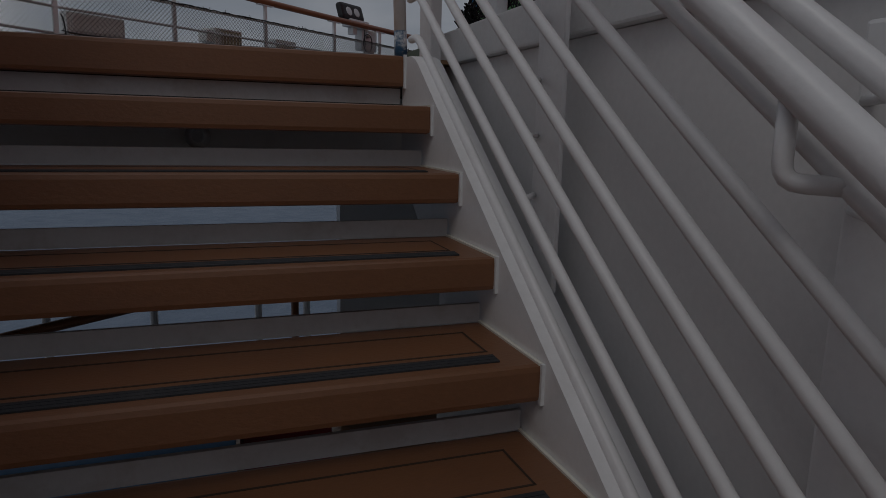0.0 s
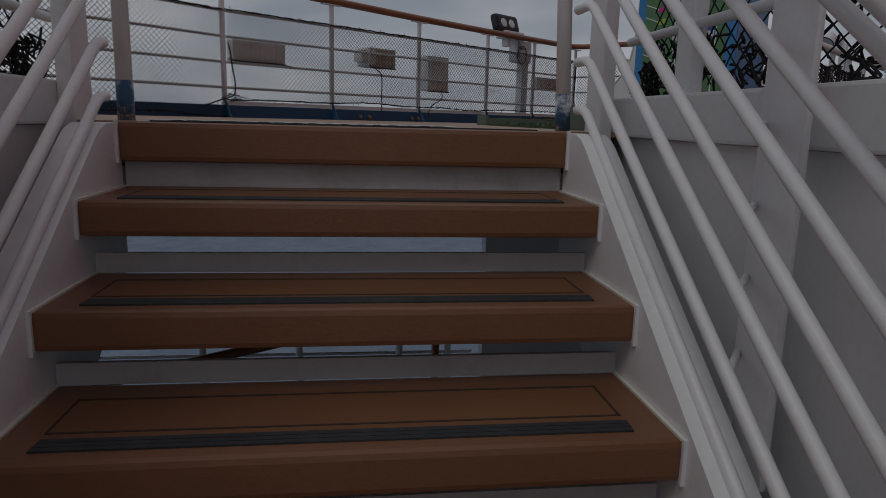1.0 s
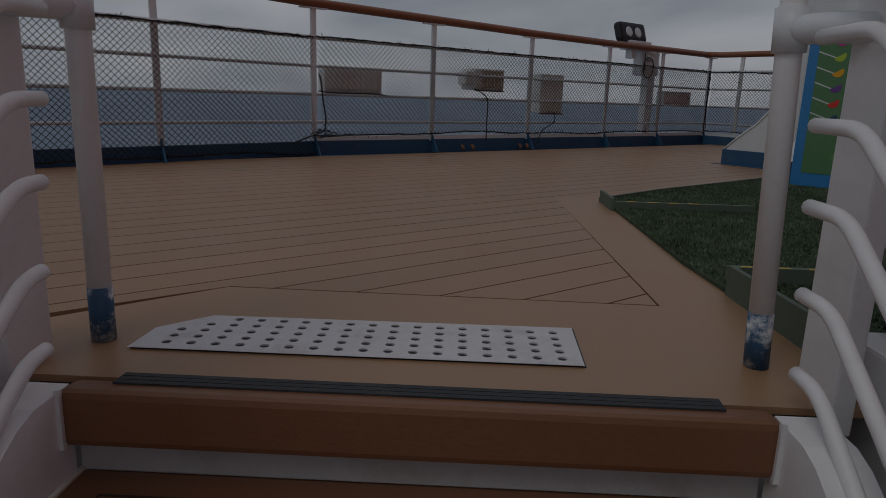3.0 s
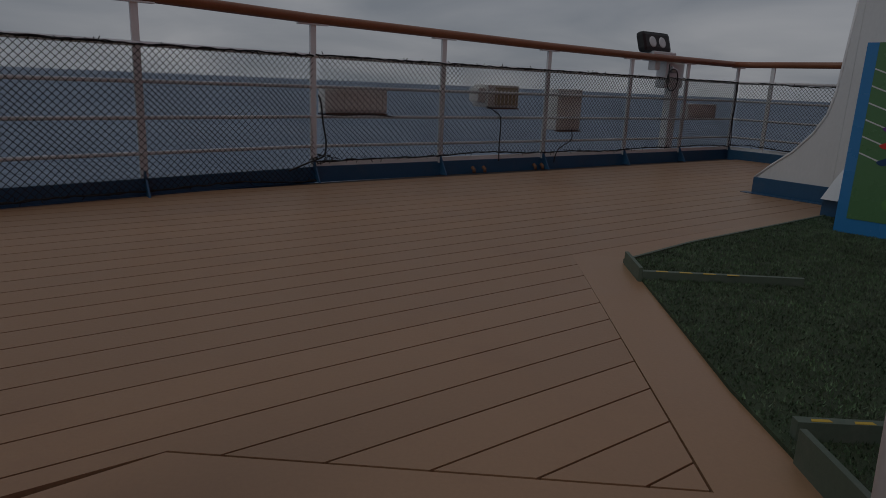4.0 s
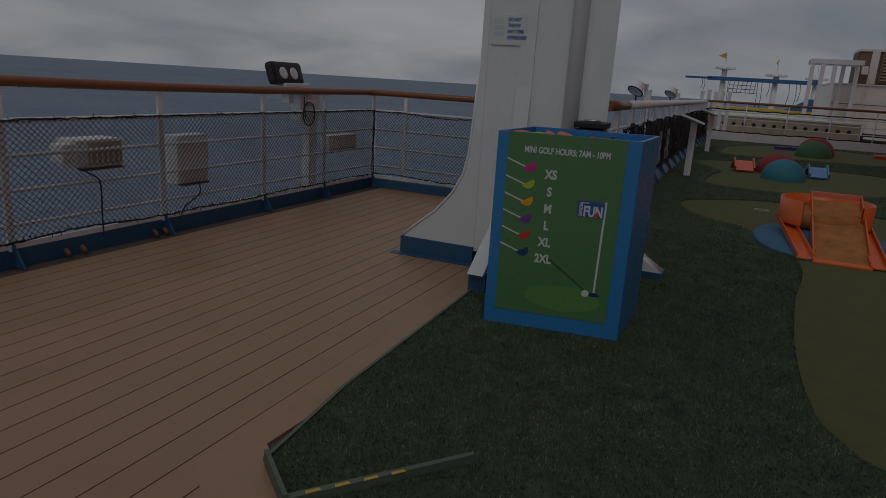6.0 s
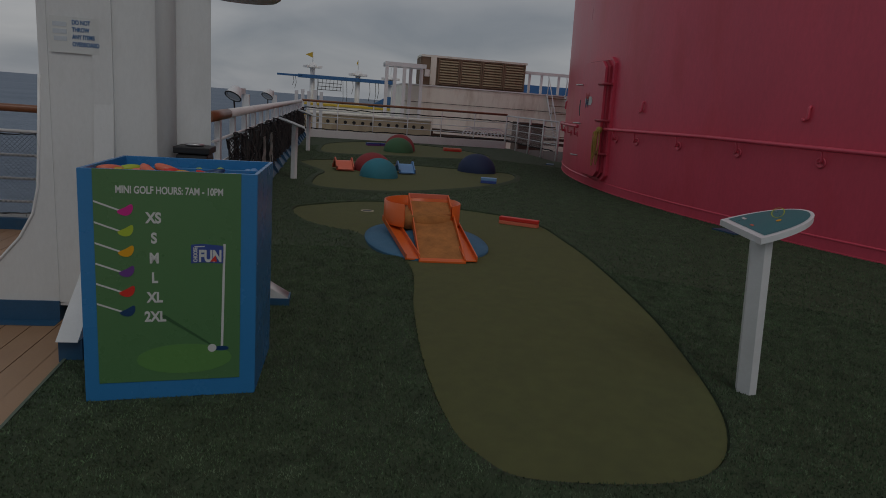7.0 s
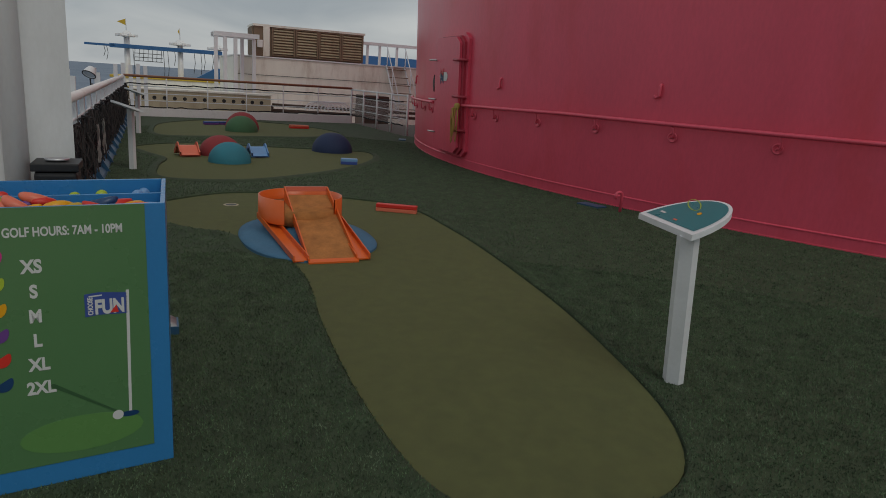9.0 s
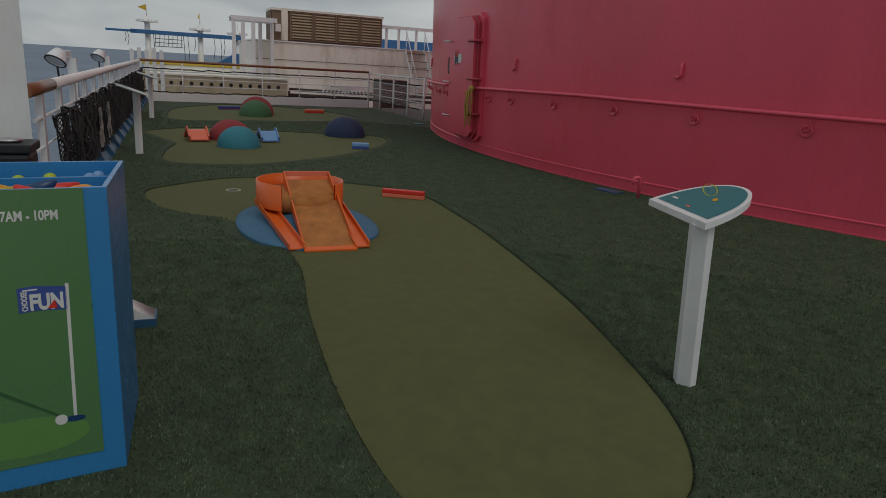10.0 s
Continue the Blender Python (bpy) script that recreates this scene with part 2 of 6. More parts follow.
def sea_material():
    m = bpy.data.materials.new("grey_sea_baked_sky")
    m.use_nodes = True
    n, l = m.node_tree.nodes, m.node_tree.links
    b = n["Principled BSDF"]
    geo = n.new("ShaderNodeNewGeometry")
    a, c = n.new("ShaderNodeTexNoise"), n.new("ShaderNodeTexNoise")
    a.inputs["Scale"].default_value, a.inputs["Detail"].default_value = 0.35, 8
    c.inputs["Scale"].default_value, c.inputs["Detail"].default_value = 0.012, 4
    for t in (a, c):
        l.new(geo.outputs["Position"], t.inputs["Vector"])
    ramp = n.new("ShaderNodeValToRGB")
    # Base colours carry the sky's reflection, since the specular below is nearly off.
    ramp.color_ramp.elements[0].position, ramp.color_ramp.elements[0].color = 0.35, (0.15, 0.19, 0.25, 1)
    ramp.color_ramp.elements[1].position, ramp.color_ramp.elements[1].color = 0.7, (0.23, 0.275, 0.34, 1)
    mixn = n.new("ShaderNodeMath")
    mixn.operation = "MULTIPLY_ADD"
    mixn.inputs[1].default_value = 0.5
    h = n.new("ShaderNodeMath")
    h.operation, h.inputs[1].default_value = "MULTIPLY", 0.5
    l.new(c.outputs["Fac"], h.inputs[0])
    l.new(a.outputs["Fac"], mixn.inputs[0])
    l.new(h.outputs[0], mixn.inputs[2])
    l.new(mixn.outputs[0], ramp.inputs[0])
    l.new(ramp.outputs[0], b.inputs["Base Color"])
    b.inputs["Roughness"].default_value = 0.6
    b.inputs["Specular IOR Level"].default_value = 0.04
    bp = n.new("ShaderNodeBump")
    bp.inputs["Strength"].default_value, bp.inputs["Distance"].default_value = 1.0, 1.2
    l.new(a.outputs["Fac"], bp.inputs["Height"])
    l.new(bp.outputs[0], b.inputs["Normal"])
    return m


SEA = sea_material()

# ---- mesh helpers ----
A = math.atan2(0.636, 0.772)           # the ship's axis against the stairs
MUV = Matrix.Rotation(A, 4, "Z")
U, V = Vector((math.cos(A), math.sin(A), 0)), Vector((-math.sin(A), math.cos(A), 0))


def uv(u, v, z=0.0):
    """A place from metres along the ship, across it and up."""
    return U * u + V * v + Vector((0, 0, z))


def box(bm, size, m=None, at=(0, 0, 0), bevel=0.0):
    r = bmesh.ops.create_cube(bm, size=1.0)
    vs = r["verts"]
    bmesh.ops.scale(bm, vec=size, verts=vs)
    if bevel:
        es = list({e for v in vs for e in v.link_edges})
        b = bmesh.ops.bevel(bm, geom=es, offset=bevel, segments=2, affect="EDGES", profile=0.6)
        vs = list({v for f in b["faces"] for v in f.verts} | {v for v in vs if v.is_valid})
        seen, todo = set(vs), list(vs)
        while todo:
            for e in todo.pop().link_edges:
                for w in e.verts:
                    if w not in seen:
                        seen.add(w)
                        todo.append(w)
        vs = list(seen)
    bmesh.ops.transform(bm, matrix=Matrix.Translation(at) @ (m or Matrix()), verts=vs)
    return vs


def span(bm, lo, hi, m=None, bevel=0.0):
    """A box from corner to corner, then moved by m."""
    lo, hi = Vector(lo), Vector(hi)
    vs = box(bm, hi - lo, None, (lo + hi) / 2, bevel)
    if m:
        bmesh.ops.transform(bm, matrix=m, verts=vs)
    return vs


def tube(bm, pts, r, seg=10, caps=True, closed=False):
    """A round bar through the points."""
    pts = [Vector(p) for p in pts]
    rings, ref = [], None
    for i, p in enumerate(pts):
        a = pts[i - 1] if i or closed else p
        b = pts[(i + 1) % len(pts)] if i + 1 < len(pts) or closed else p
        d = (b - a).normalized()
        if ref is None:
            ref = Vector((0, 0, 1)) if abs(d.z) < 0.9 else Vector((1, 0, 0))
        x = d.cross(ref).normalized()
        y = x.cross(d).normalized()
        ref = y
        rad = r[i] if isinstance(r, (list, tuple)) else r
        rings.append([bm.verts.new(p + (x * math.cos(t) + y * math.sin(t)) * rad) for t in (2 * math.pi * k / seg for k in range(seg))])
    n = len(rings)
    for i in range(n if closed else n - 1):
        q, s = rings[i], rings[(i + 1) % n]
        for k in range(seg):
            bm.faces.new((q[k], q[(k + 1) % seg], s[(k + 1) % seg], s[k])).smooth = True
    if caps and not closed:
        bm.faces.new(rings[0][::-1])
        bm.faces.new(rings[-1])
    return bm


def bend(pts, r=0.05, n=4):
    """The same line with its corners rounded."""
    pts = [Vector(p) for p in pts]
    out = [pts[0]]
    for a, p, b in zip(pts, pts[1:], pts[2:]):
        i, o = p + (a - p).normalized() * r, p + (b - p).normalized() * r
        out += [i.lerp(p, t).lerp(p.lerp(o, t), t) for t in (k / n for k in range(n + 1))]
    return out + [pts[-1]]


def prism(bm, poly, z0, z1, m=None):
    """An outline in x, y pulled up from z0 to z1."""
    lo = [bm.verts.new((x, y, z0)) for x, y in poly]
    hi = [bm.verts.new((x, y, z1)) for x, y in poly]
    bm.faces.new(lo[::-1])
    bm.faces.new(hi)
    for i in range(len(poly)):
        j = (i + 1) % len(poly)
        bm.faces.new((lo[i], lo[j], hi[j], hi[i]))
    if m:
        bmesh.ops.transform(bm, matrix=m, verts=lo + hi)
    return lo + hi


def lathe(bm, prof, seg=24, m=None, arc=2 * math.pi, start=0.0):
    """Radius and height pairs turned about z."""
    full = abs(arc - 2 * math.pi) < 1e-6
    k = seg if full else seg + 1
    rows = [[bm.verts.new((r * math.cos(start + arc * i / seg), r * math.sin(start + arc * i / seg), z)) for i in range(k)] for r, z in prof]
    for a, b in zip(rows, rows[1:]):
        for i in range(seg):
            j = (i + 1) % k
            bm.faces.new((a[i], a[j], b[j], b[i])).smooth = True
    vs = [v for r in rows for v in r]
    if m:
        bmesh.ops.transform(bm, matrix=m, verts=vs)
    return vs


def clean(bm):
    bmesh.ops.remove_doubles(bm, verts=bm.verts, dist=1e-5)
    bmesh.ops.recalc_face_normals(bm, faces=bm.faces)
    return bm


def base_of(ob):
    return ob.matrix_basis.translation if ob.parent is None else base_of(ob.parent) + ob.matrix_basis.translation


def part(name, bm, material, parent=None, label="", recalc=True):
    """One mesh, in world metres, linked under a thing or a part."""
    if recalc:
        bmesh.ops.recalc_face_normals(bm, faces=bm.faces)
    if parent is not None:
        bmesh.ops.translate(bm, vec=-base_of(parent), verts=bm.verts)
    me = bpy.data.meshes.new(name)
    bm.to_mesh(me)
    bm.free()
    me.materials.append(material)
    ob = new(name, me)
    ob.parent = parent
    if label:
        ob["label"] = label
    return ob


def thing(name, at, label, category, group="", kind=""):
    ob = new(name)
    ob.empty_display_size = 0.1
    ob.matrix_basis = Matrix.Translation(at)
    return tagged(ob, label, category, group, kind)


def solid(name, bm, material, label, category, group="", kind=""):
    return tagged(part(name, bm, material), label, category, group, kind)


def clip(poly, a, b):
    """The part of a convex outline left of the line from a to b."""
    out = []
    side = lambda p: (b[0] - a[0]) * (p[1] - a[1]) - (b[1] - a[1]) * (p[0] - a[0])
    for p, q in zip(poly, poly[1:] + poly[:1]):
        sp, sq = side(p), side(q)
        if sp >= 0:
            out.append(p)
        if (sp > 0 > sq) or (sp < 0 < sq):
            t = sp / (sp - sq)
            out.append((p[0] + (q[0] - p[0]) * t, p[1] + (q[1] - p[1]) * t))
    return out


def smooth_loop(pts, n=8):
    """A closed flowing outline through the points."""
    out, k = [], len(pts)
    for i in range(k):
        p0, p1, p2, p3 = (Vector((*pts[(i + j) % k], 0)) for j in (-1, 0, 1, 2))
        for s in range(n):
            t = s / n
            q = 0.5 * ((2 * p1) + (p2 - p0) * t + (2 * p0 - 5 * p1 + 4 * p2 - p3) * t * t + (3 * p1 - p0 - 3 * p2 + p3) * t ** 3)
            out.append((q.x, q.y))
    return out


def inside(x, y, poly):
    """Which of the points lie in the outline."""
    r = np.zeros(len(x), bool)
    for (x1, y1), (x2, y2) in zip(poly, poly[1:] + poly[:1]):
        if y1 != y2:
            r ^= ((y1 > y) != (y2 > y)) & (x < (x2 - x1) * (y - y1) / (y2 - y1) + x1)
    return r


def lettering(name, words, size, m, material, parent, bold=0.0, align="LEFT"):
    """Words as a thin raised mesh; m places their baseline's start."""
    cu = bpy.data.curves.new(name, "FONT")
    cu.body, cu.size, cu.extrude, cu.offset, cu.align_x = words, size, 0.0015, bold, align
    tmp = new("lettering_source", cu)
    me = bpy.data.meshes.new_from_object(tmp)
    bpy.data.objects.remove(tmp)
    bpy.data.curves.remove(cu)
    me.name = name
    me.transform(Matrix.Translation(-base_of(parent)) @ m)
    me.materials.clear()
    me.materials.append(material)
    ob = new(name, me)
    ob.parent = parent
    return ob


def net_mesh(bm, width, height, cell, r, place):
    """Diamond netting: two families of slanting cords; place maps across, up to a point."""
    n = int((width + height) / cell)
    for fam in (0, 1):
        for i in range(n + 1):
            s = i * cell
            pts = []
            k = max(2, int(height / cell))
            for j in range(k + 1):
                h = height * j / k
                x = s - h if fam == 0 else s - height + h
                if -1e-6 <= x <= width + 1e-6:
                    pts.append(place(x, h))
            if len(pts) > 1:
                tube(bm, pts, r, 3, False)
    return bm

# ---- sea and decks ----
bm = bmesh.new()
lathe(bm, [(0.01, -16), (60, -16), (400, -16), (4900, -16)], 96)
solid("water", bm, SEA, "grey open sea with small waves under an overcast sky", "sea", kind="structure")

HALF, HL = 0.613, 0.636
FLOOR = -0.014
bm = bmesh.new()
for poly in ([(-0.95, 0.2), (-0.95, -9), (-9, -9), (-9, -2.2), tuple(uv(7.9, 4.4)[:2]), tuple(uv(7.9, 1.3)[:2])],
             [(0.95, 0.2), (-0.95, 0.2), tuple(uv(7.9, 1.3)[:2]), tuple(uv(25, 1.3)[:2]), (36, 0), (30, -22), (0.95, -14)]):
    prism(bm, poly, FLOOR - 0.12, FLOOR)
floor = solid("floor", bm, CAULK, "tan composite plank deck with dark caulked seams", "deck", kind="structure")

# border boards round the planks
bm = bmesh.new()
prism(bm, [(-0.94, 0.2), (-0.9, 0.1)] + [(-0.80, 0.066), (0.80, 0.066), (0.84, 0.15), (0.84, 0.3), (0.825, 2.620), (0.562, 2.612), (0.588, 0.648), (-0.563, 0.66), (-0.935, 0.305)], FLOOR, 0.0)
part("border_board", bm, DECK, floor)
bm = bmesh.new()
prism(bm, [(-0.955, 0.29), (-0.955, 0.0), (-0.96, -9), (-9, -9), (-9, -6.5)], FLOOR, 0.0)
part("border_board", bm, DECK, floor)
bm = bmesh.new()
e0, e1 = uv(2.16, 1.68), uv(7.8, 1.68)
prism(bm, [(0.562, 2.612), (0.825, 2.620), tuple(uv(2.85, 1.47)[:2]), tuple(uv(5.9, 1.47)[:2]), tuple(uv(7.8, 1.4)[:2]), tuple(e1[:2])], FLOOR, 0.0)
part("border_board", bm, DECK, floor)

# planks
PITCH = 0.1445
v_a = V.dot(Vector((0.562, 2.612, 0)))
for i in range(-44, 18):
    v0, v1 = v_a + i * PITCH + 0.006, v_a + (i + 1) * PITCH
    if v1 > 4.2:
        break
    strip = [tuple(uv(u, v)[:2]) for u, v in ((-9, v0), (7.8, v0), (7.8, v1), (-9, v1))]
    strip = clip(strip, (-9, 9), (-9, -9))
    if i < 0:
        strip = clip(strip, (0.587, 0), (0.559, 3))
        v_b = V.dot(Vector((-0.563, 0.665, 0)))
        if v1 <= v_b:
            main = clip(strip, (-0.573, 0.667), (0.6, 0.655)) if len(strip) > 2 else []
            main = clip(main, (-0.56, -1), (-0.56, -2)) if len(main) > 2 else []
            pieces = [main]
        elif v0 >= v_b:
            pieces = [strip]
        else:
            cut_a, cut_b = tuple(uv(-9, v_b)[:2]), tuple(uv(9, v_b)[:2])
            main = clip(clip(clip(strip, cut_b, cut_a), (-0.573, 0.667), (0.6, 0.655)), (-0.56, -1), (-0.56, -2))
            pieces = [clip(strip, cut_a, cut_b), main]
        pieces = [q for q in pieces if len(q) > 2]
    else:
        pieces = [strip]
    for p in pieces:
        p = [q for k, q in enumerate(p) if math.dist(q, p[k - 1]) > 1e-4]
        if len(p) < 3:
            continue
        bm = bmesh.new()
        prism(bm, p, FLOOR, 0.0)
        part("plank", bm, DECK, floor)

# beam under the deck edge behind the stairs, with a drain
bm = bmesh.new()
span(bm, (-0.82, 0.26, -0.352), (0.82, 0.36, FLOOR - 0.12))
beam = solid("deck_beam", bm, GREY_WALL, "grey-white steel beam under the deck edge", "beam", kind="structure")
bm = bmesh.new()
lathe(bm, [(0.02, -0.05), (0.034, -0.05), (0.034, 0.0), (0.044, 0.0), (0.044, 0.012), (0.02, 0.012)], 14, Matrix.Translation((-0.07, 0.24, -0.29)) @ Matrix.Rotation(math.pi / 2, 4, "X"))
part("drain_pipe", bm, STEEL, beam)

# rough turf
TURF_EDGE = [(0.95, -13), (0.95, 0.19), (0.83, 0.3), (0.815, 0.8), (0.797, 1.14), (0.802, 1.6), (0.805, 2.2), (0.797, 2.48), tuple(uv(2.85, 1.49)[:2]), tuple(uv(4.6, 1.55)[:2]), tuple(uv(5.9, 1.5)[:2]), tuple(uv(6.6, 1.42)[:2]), tuple(uv(24.9, 1.42)[:2]), tuple(uv(25.2, -6.2)[:2]), tuple(uv(20.6, -6.4)[:2]), (22, -7), (22, -13)]
bm = bmesh.new()
prism(bm, TURF_EDGE, FLOOR, 0.012)
solid("turf", bm, TURF, "dark green artificial turf with worn paler patches", "artificial turf", kind="structure")

long_green = [(3.2, 2.09), (2.98, 1.78), (2.97, 1.5), (3.4, 0.97), (4.0, 0.93), (4.86, 1.28), (6.07, 1.95), (7.87, 3.2), (8.98, 4.4), (8.58, 6.28), (7.46, 6.73), (6.95, 6.6), (6.54, 6.05), (6.41, 5.54), (6.4, 5.1), (5.66, 3.96), (4.55, 3.17), (3.78, 2.6)]
middle_green = [(11.83, 10.88), (13.1, 10.6), (13.83, 9.08), (14.43, 7.75), (14.6, 7.1), (13.53, 6.55), (11.85, 6.39), (10.16, 6.69), (9.32, 7.16), (8.98, 7.99), (9.9, 8.8), (10.72, 9.3), (11.2, 10.1)]
far_green = [(15.36, 13.38), (17.19, 14.4), (19.6, 14.3), (20.2, 12.2), (18.89, 9.83), (17.06, 9.63), (15.37, 10.95), (14.1, 12.03)]
stair_green = [(4.19, -0.3), (4.54, -0.34), (4.89, -0.52), (5.34, -1.06), (5.64, -1.86), (5.34, -2.76), (4.64, -3.06), (4.04, -2.36), (3.84, -1.36), (3.94, -0.61)]
GREENS = [long_green, middle_green, far_green, stair_green]
green_loops = [smooth_loop(g, 6) for g in GREENS]
for k, g in enumerate(green_loops):
    gx, gy = sum(p[0] for p in g) / len(g), sum(p[1] for p in g) / len(g)
    green = thing("putting_green", (gx, gy, 0.012), "olive felt putting green set into dark turf", "putting green", "putting greens")
    bm = bmesh.new()
    prism(bm, g, 0.0125, 0.019)
    part("felt", bm, FELT, green)
    bm = bmesh.new()
    area = sum(p[0] * q[1] - q[0] * p[1] for p, q in zip(g, g[1:] + g[:1]))
    rows = []
    for i, p in enumerate(g):
        a, c = g[i - 1], g[(i + 1) % len(g)]
        t = Vector((c[0] - a[0], c[1] - a[1], 0)).normalized()
        o = Vector((t.y, -t.x, 0)) * (1 if area > 0 else -1)
        rows.append([bm.verts.new(Vector((p[0], p[1], 0)) + o * d + Vector((0, 0, z))) for d, z in ((0.012, 0.0125), (0.0125, 0.034), (0.035, 0.038), (0.075, 0.036), (0.12, 0.022), (0.16, 0.0125))])
    for i in range(len(rows)):
        p, q = rows[i], rows[(i + 1) % len(rows)]
        for n in range(5):
            bm.faces.new((p[n], q[n], q[n + 1], p[n + 1])).smooth = True
    part("turf_lip", bm, TURF, green, "raised dark turf lip")

# turf blades, dense by the walk and coarser away from it
rng = np.random.default_rng(4)
def blades(name, n, x0, x1, y0, y1, w, h, keep):
    x, y = rng.uniform(x0, x1, n), rng.uniform(y0, y1, n)
    ok = inside(x, y, TURF_EDGE) & keep(x, y)
    mu, mv = x * U.x + y * U.y, x * V.x + y * V.y
    ok &= ((mu - 7.95) / 0.96) ** 2 + ((mv + 0.84) / 0.75) ** 2 > 1
    for g in green_loops:
        ok &= ~inside(x, y, g)
    x, y = x[ok], y[ok]
    n = len(x)
    a, lean, b = rng.uniform(0, 6.283, n), rng.uniform(0, h * 0.8, n), rng.uniform(0, 6.283, n)
    hh = h * rng.uniform(0.55, 1.15, n)
    z = np.full(n, 0.011)
    ring = np.array(smooth_loop(GREENS[0], 18) + smooth_loop(GREENS[3], 18))
    close = np.where((x > 2.6) & (x < 9.5) & (y > -3.4) & (y < 7.2))[0]
    for part_ in np.array_split(close, 60):
        d = np.sqrt(((x[part_, None] - ring[None, :, 0]) ** 2 + (y[part_, None] - ring[None, :, 1]) ** 2).min(1))
        z[part_] += np.interp(d, (0.0, 0.011, 0.015, 0.035, 0.075, 0.12, 0.16), (-0.02, -0.02, 0.02, 0.026, 0.024, 0.01, 0.0))
    p = np.empty((n, 3, 3))
    p[:, 0] = np.stack([x + w * np.cos(a), y + w * np.sin(a), z], 1)
    p[:, 1] = np.stack([x - w * np.cos(a), y - w * np.sin(a), z], 1)
    p[:, 2] = np.stack([x + lean * np.cos(b), y + lean * np.sin(b), z + hh], 1)
    me = bpy.data.meshes.new(name)
    me.from_pydata(p.reshape(-1, 3).tolist(), [], np.arange(3 * n).reshape(-1, 3).tolist())
    me.materials.append(BLADE)
    tagged(new(name, me), "short blades of dark green artificial turf", "turf", kind="stuff")
blades("turf_blades", 560000, 0.78, 7.2, -3.6, 6.0, 0.0036, 0.0135, lambda x, y: np.hypot(x - 1, y - 1.2) < 6)
blades("turf_blades", 420000, 2.5, 18, -5, 14, 0.0065, 0.017, lambda x, y: (np.hypot(x - 1, y - 1.2) >= 5.9) & (np.hypot(x - 23.36, y + 6.79) > 14.9))


# ---- stairs ----
def nosing(k):
    """The y and z of a tread's front edge; the top run is deeper."""
    return (0.0, 0.0) if k == 0 else (-0.298 - 0.257 * (k - 1), -0.177 - 0.188 * (k - 1))


SLOPE = 0.722
HAND_SLOPE = 0.741
stairs = thing("staircase", (0, -1.2, -0.9), "open steel staircase with brown rubber treads and white stringers", "staircase")
for k in range(0, 11):
    y, z = nosing(k)
    bm = bmesh.new()
    back = y + (0.352 if k else 0.06)
    span(bm, (-HL, y, z - (0.084 if k else 0.106)), (HALF, back, z), bevel=0.014)
    tread = part("tread", bm, TREAD, stairs)
    if k:
        bm = bmesh.new()
        x0, x1, ya, yb, w = -0.557, 0.528, y + 0.117, y + 0.266, 0.0028
        for lo, hi in (((x0 - w, ya - w), (x1 + w, ya + w)), ((x0 - w, yb - w), (x1 + w, yb + w))):
            span(bm, (*lo, z - 0.004), (*hi, z + 0.0012))
        for xa, xb in ((x0, x0), (x1, x1)):
            bm.faces.new([bm.verts.new((xx, yy, z + 0.0012)) for xx, yy in ((xa - w, ya), (xa + w, ya), (xb + w, yb), (xb - w, yb))])
        part("inlay_line", bm, INLAY, tread)
        bm = bmesh.new()
        span(bm, (-HL + 0.004, back - 0.006, z), (HALF - 0.004, back + 0.006, z + (0.05 if k > 1 else 0.068)))
        part("upstand", bm, UPSTAND, stairs)
        for xs in ((-HL, -HL + 0.009), (HALF - 0.009, HALF)):
            bm = bmesh.new()
            span(bm, (xs[0], y + 0.004, z - 0.002), (xs[1], back, z + 0.004))
            part("sealant_bead", bm, CREAM, tread)
    else:
        bm = bmesh.new()
        span(bm, (-HL + 0.004, 0.062, -0.1), (HALF - 0.004, 0.07, -0.016))
        part("upstand", bm, UPSTAND, stairs)
    bm = bmesh.new()
    for j in range(3):
        w = 0.0155
        ys = y + (0.044 if k else 0.038)
        vs = prism(bm, [(-0.557 + 0.001 * j, ys + j * w), (0.529 + 0.001 * j, ys + j * w), (0.530 + 0.001 * j, ys + (j + 1) * w - 0.0022), (-0.556 + 0.001 * j, ys + (j + 1) * w - 0.0022)], z - 0.002, z + 0.0038)
    part("grip_strip", bm, GRIP, tread, "worn black ribbed grip strip")
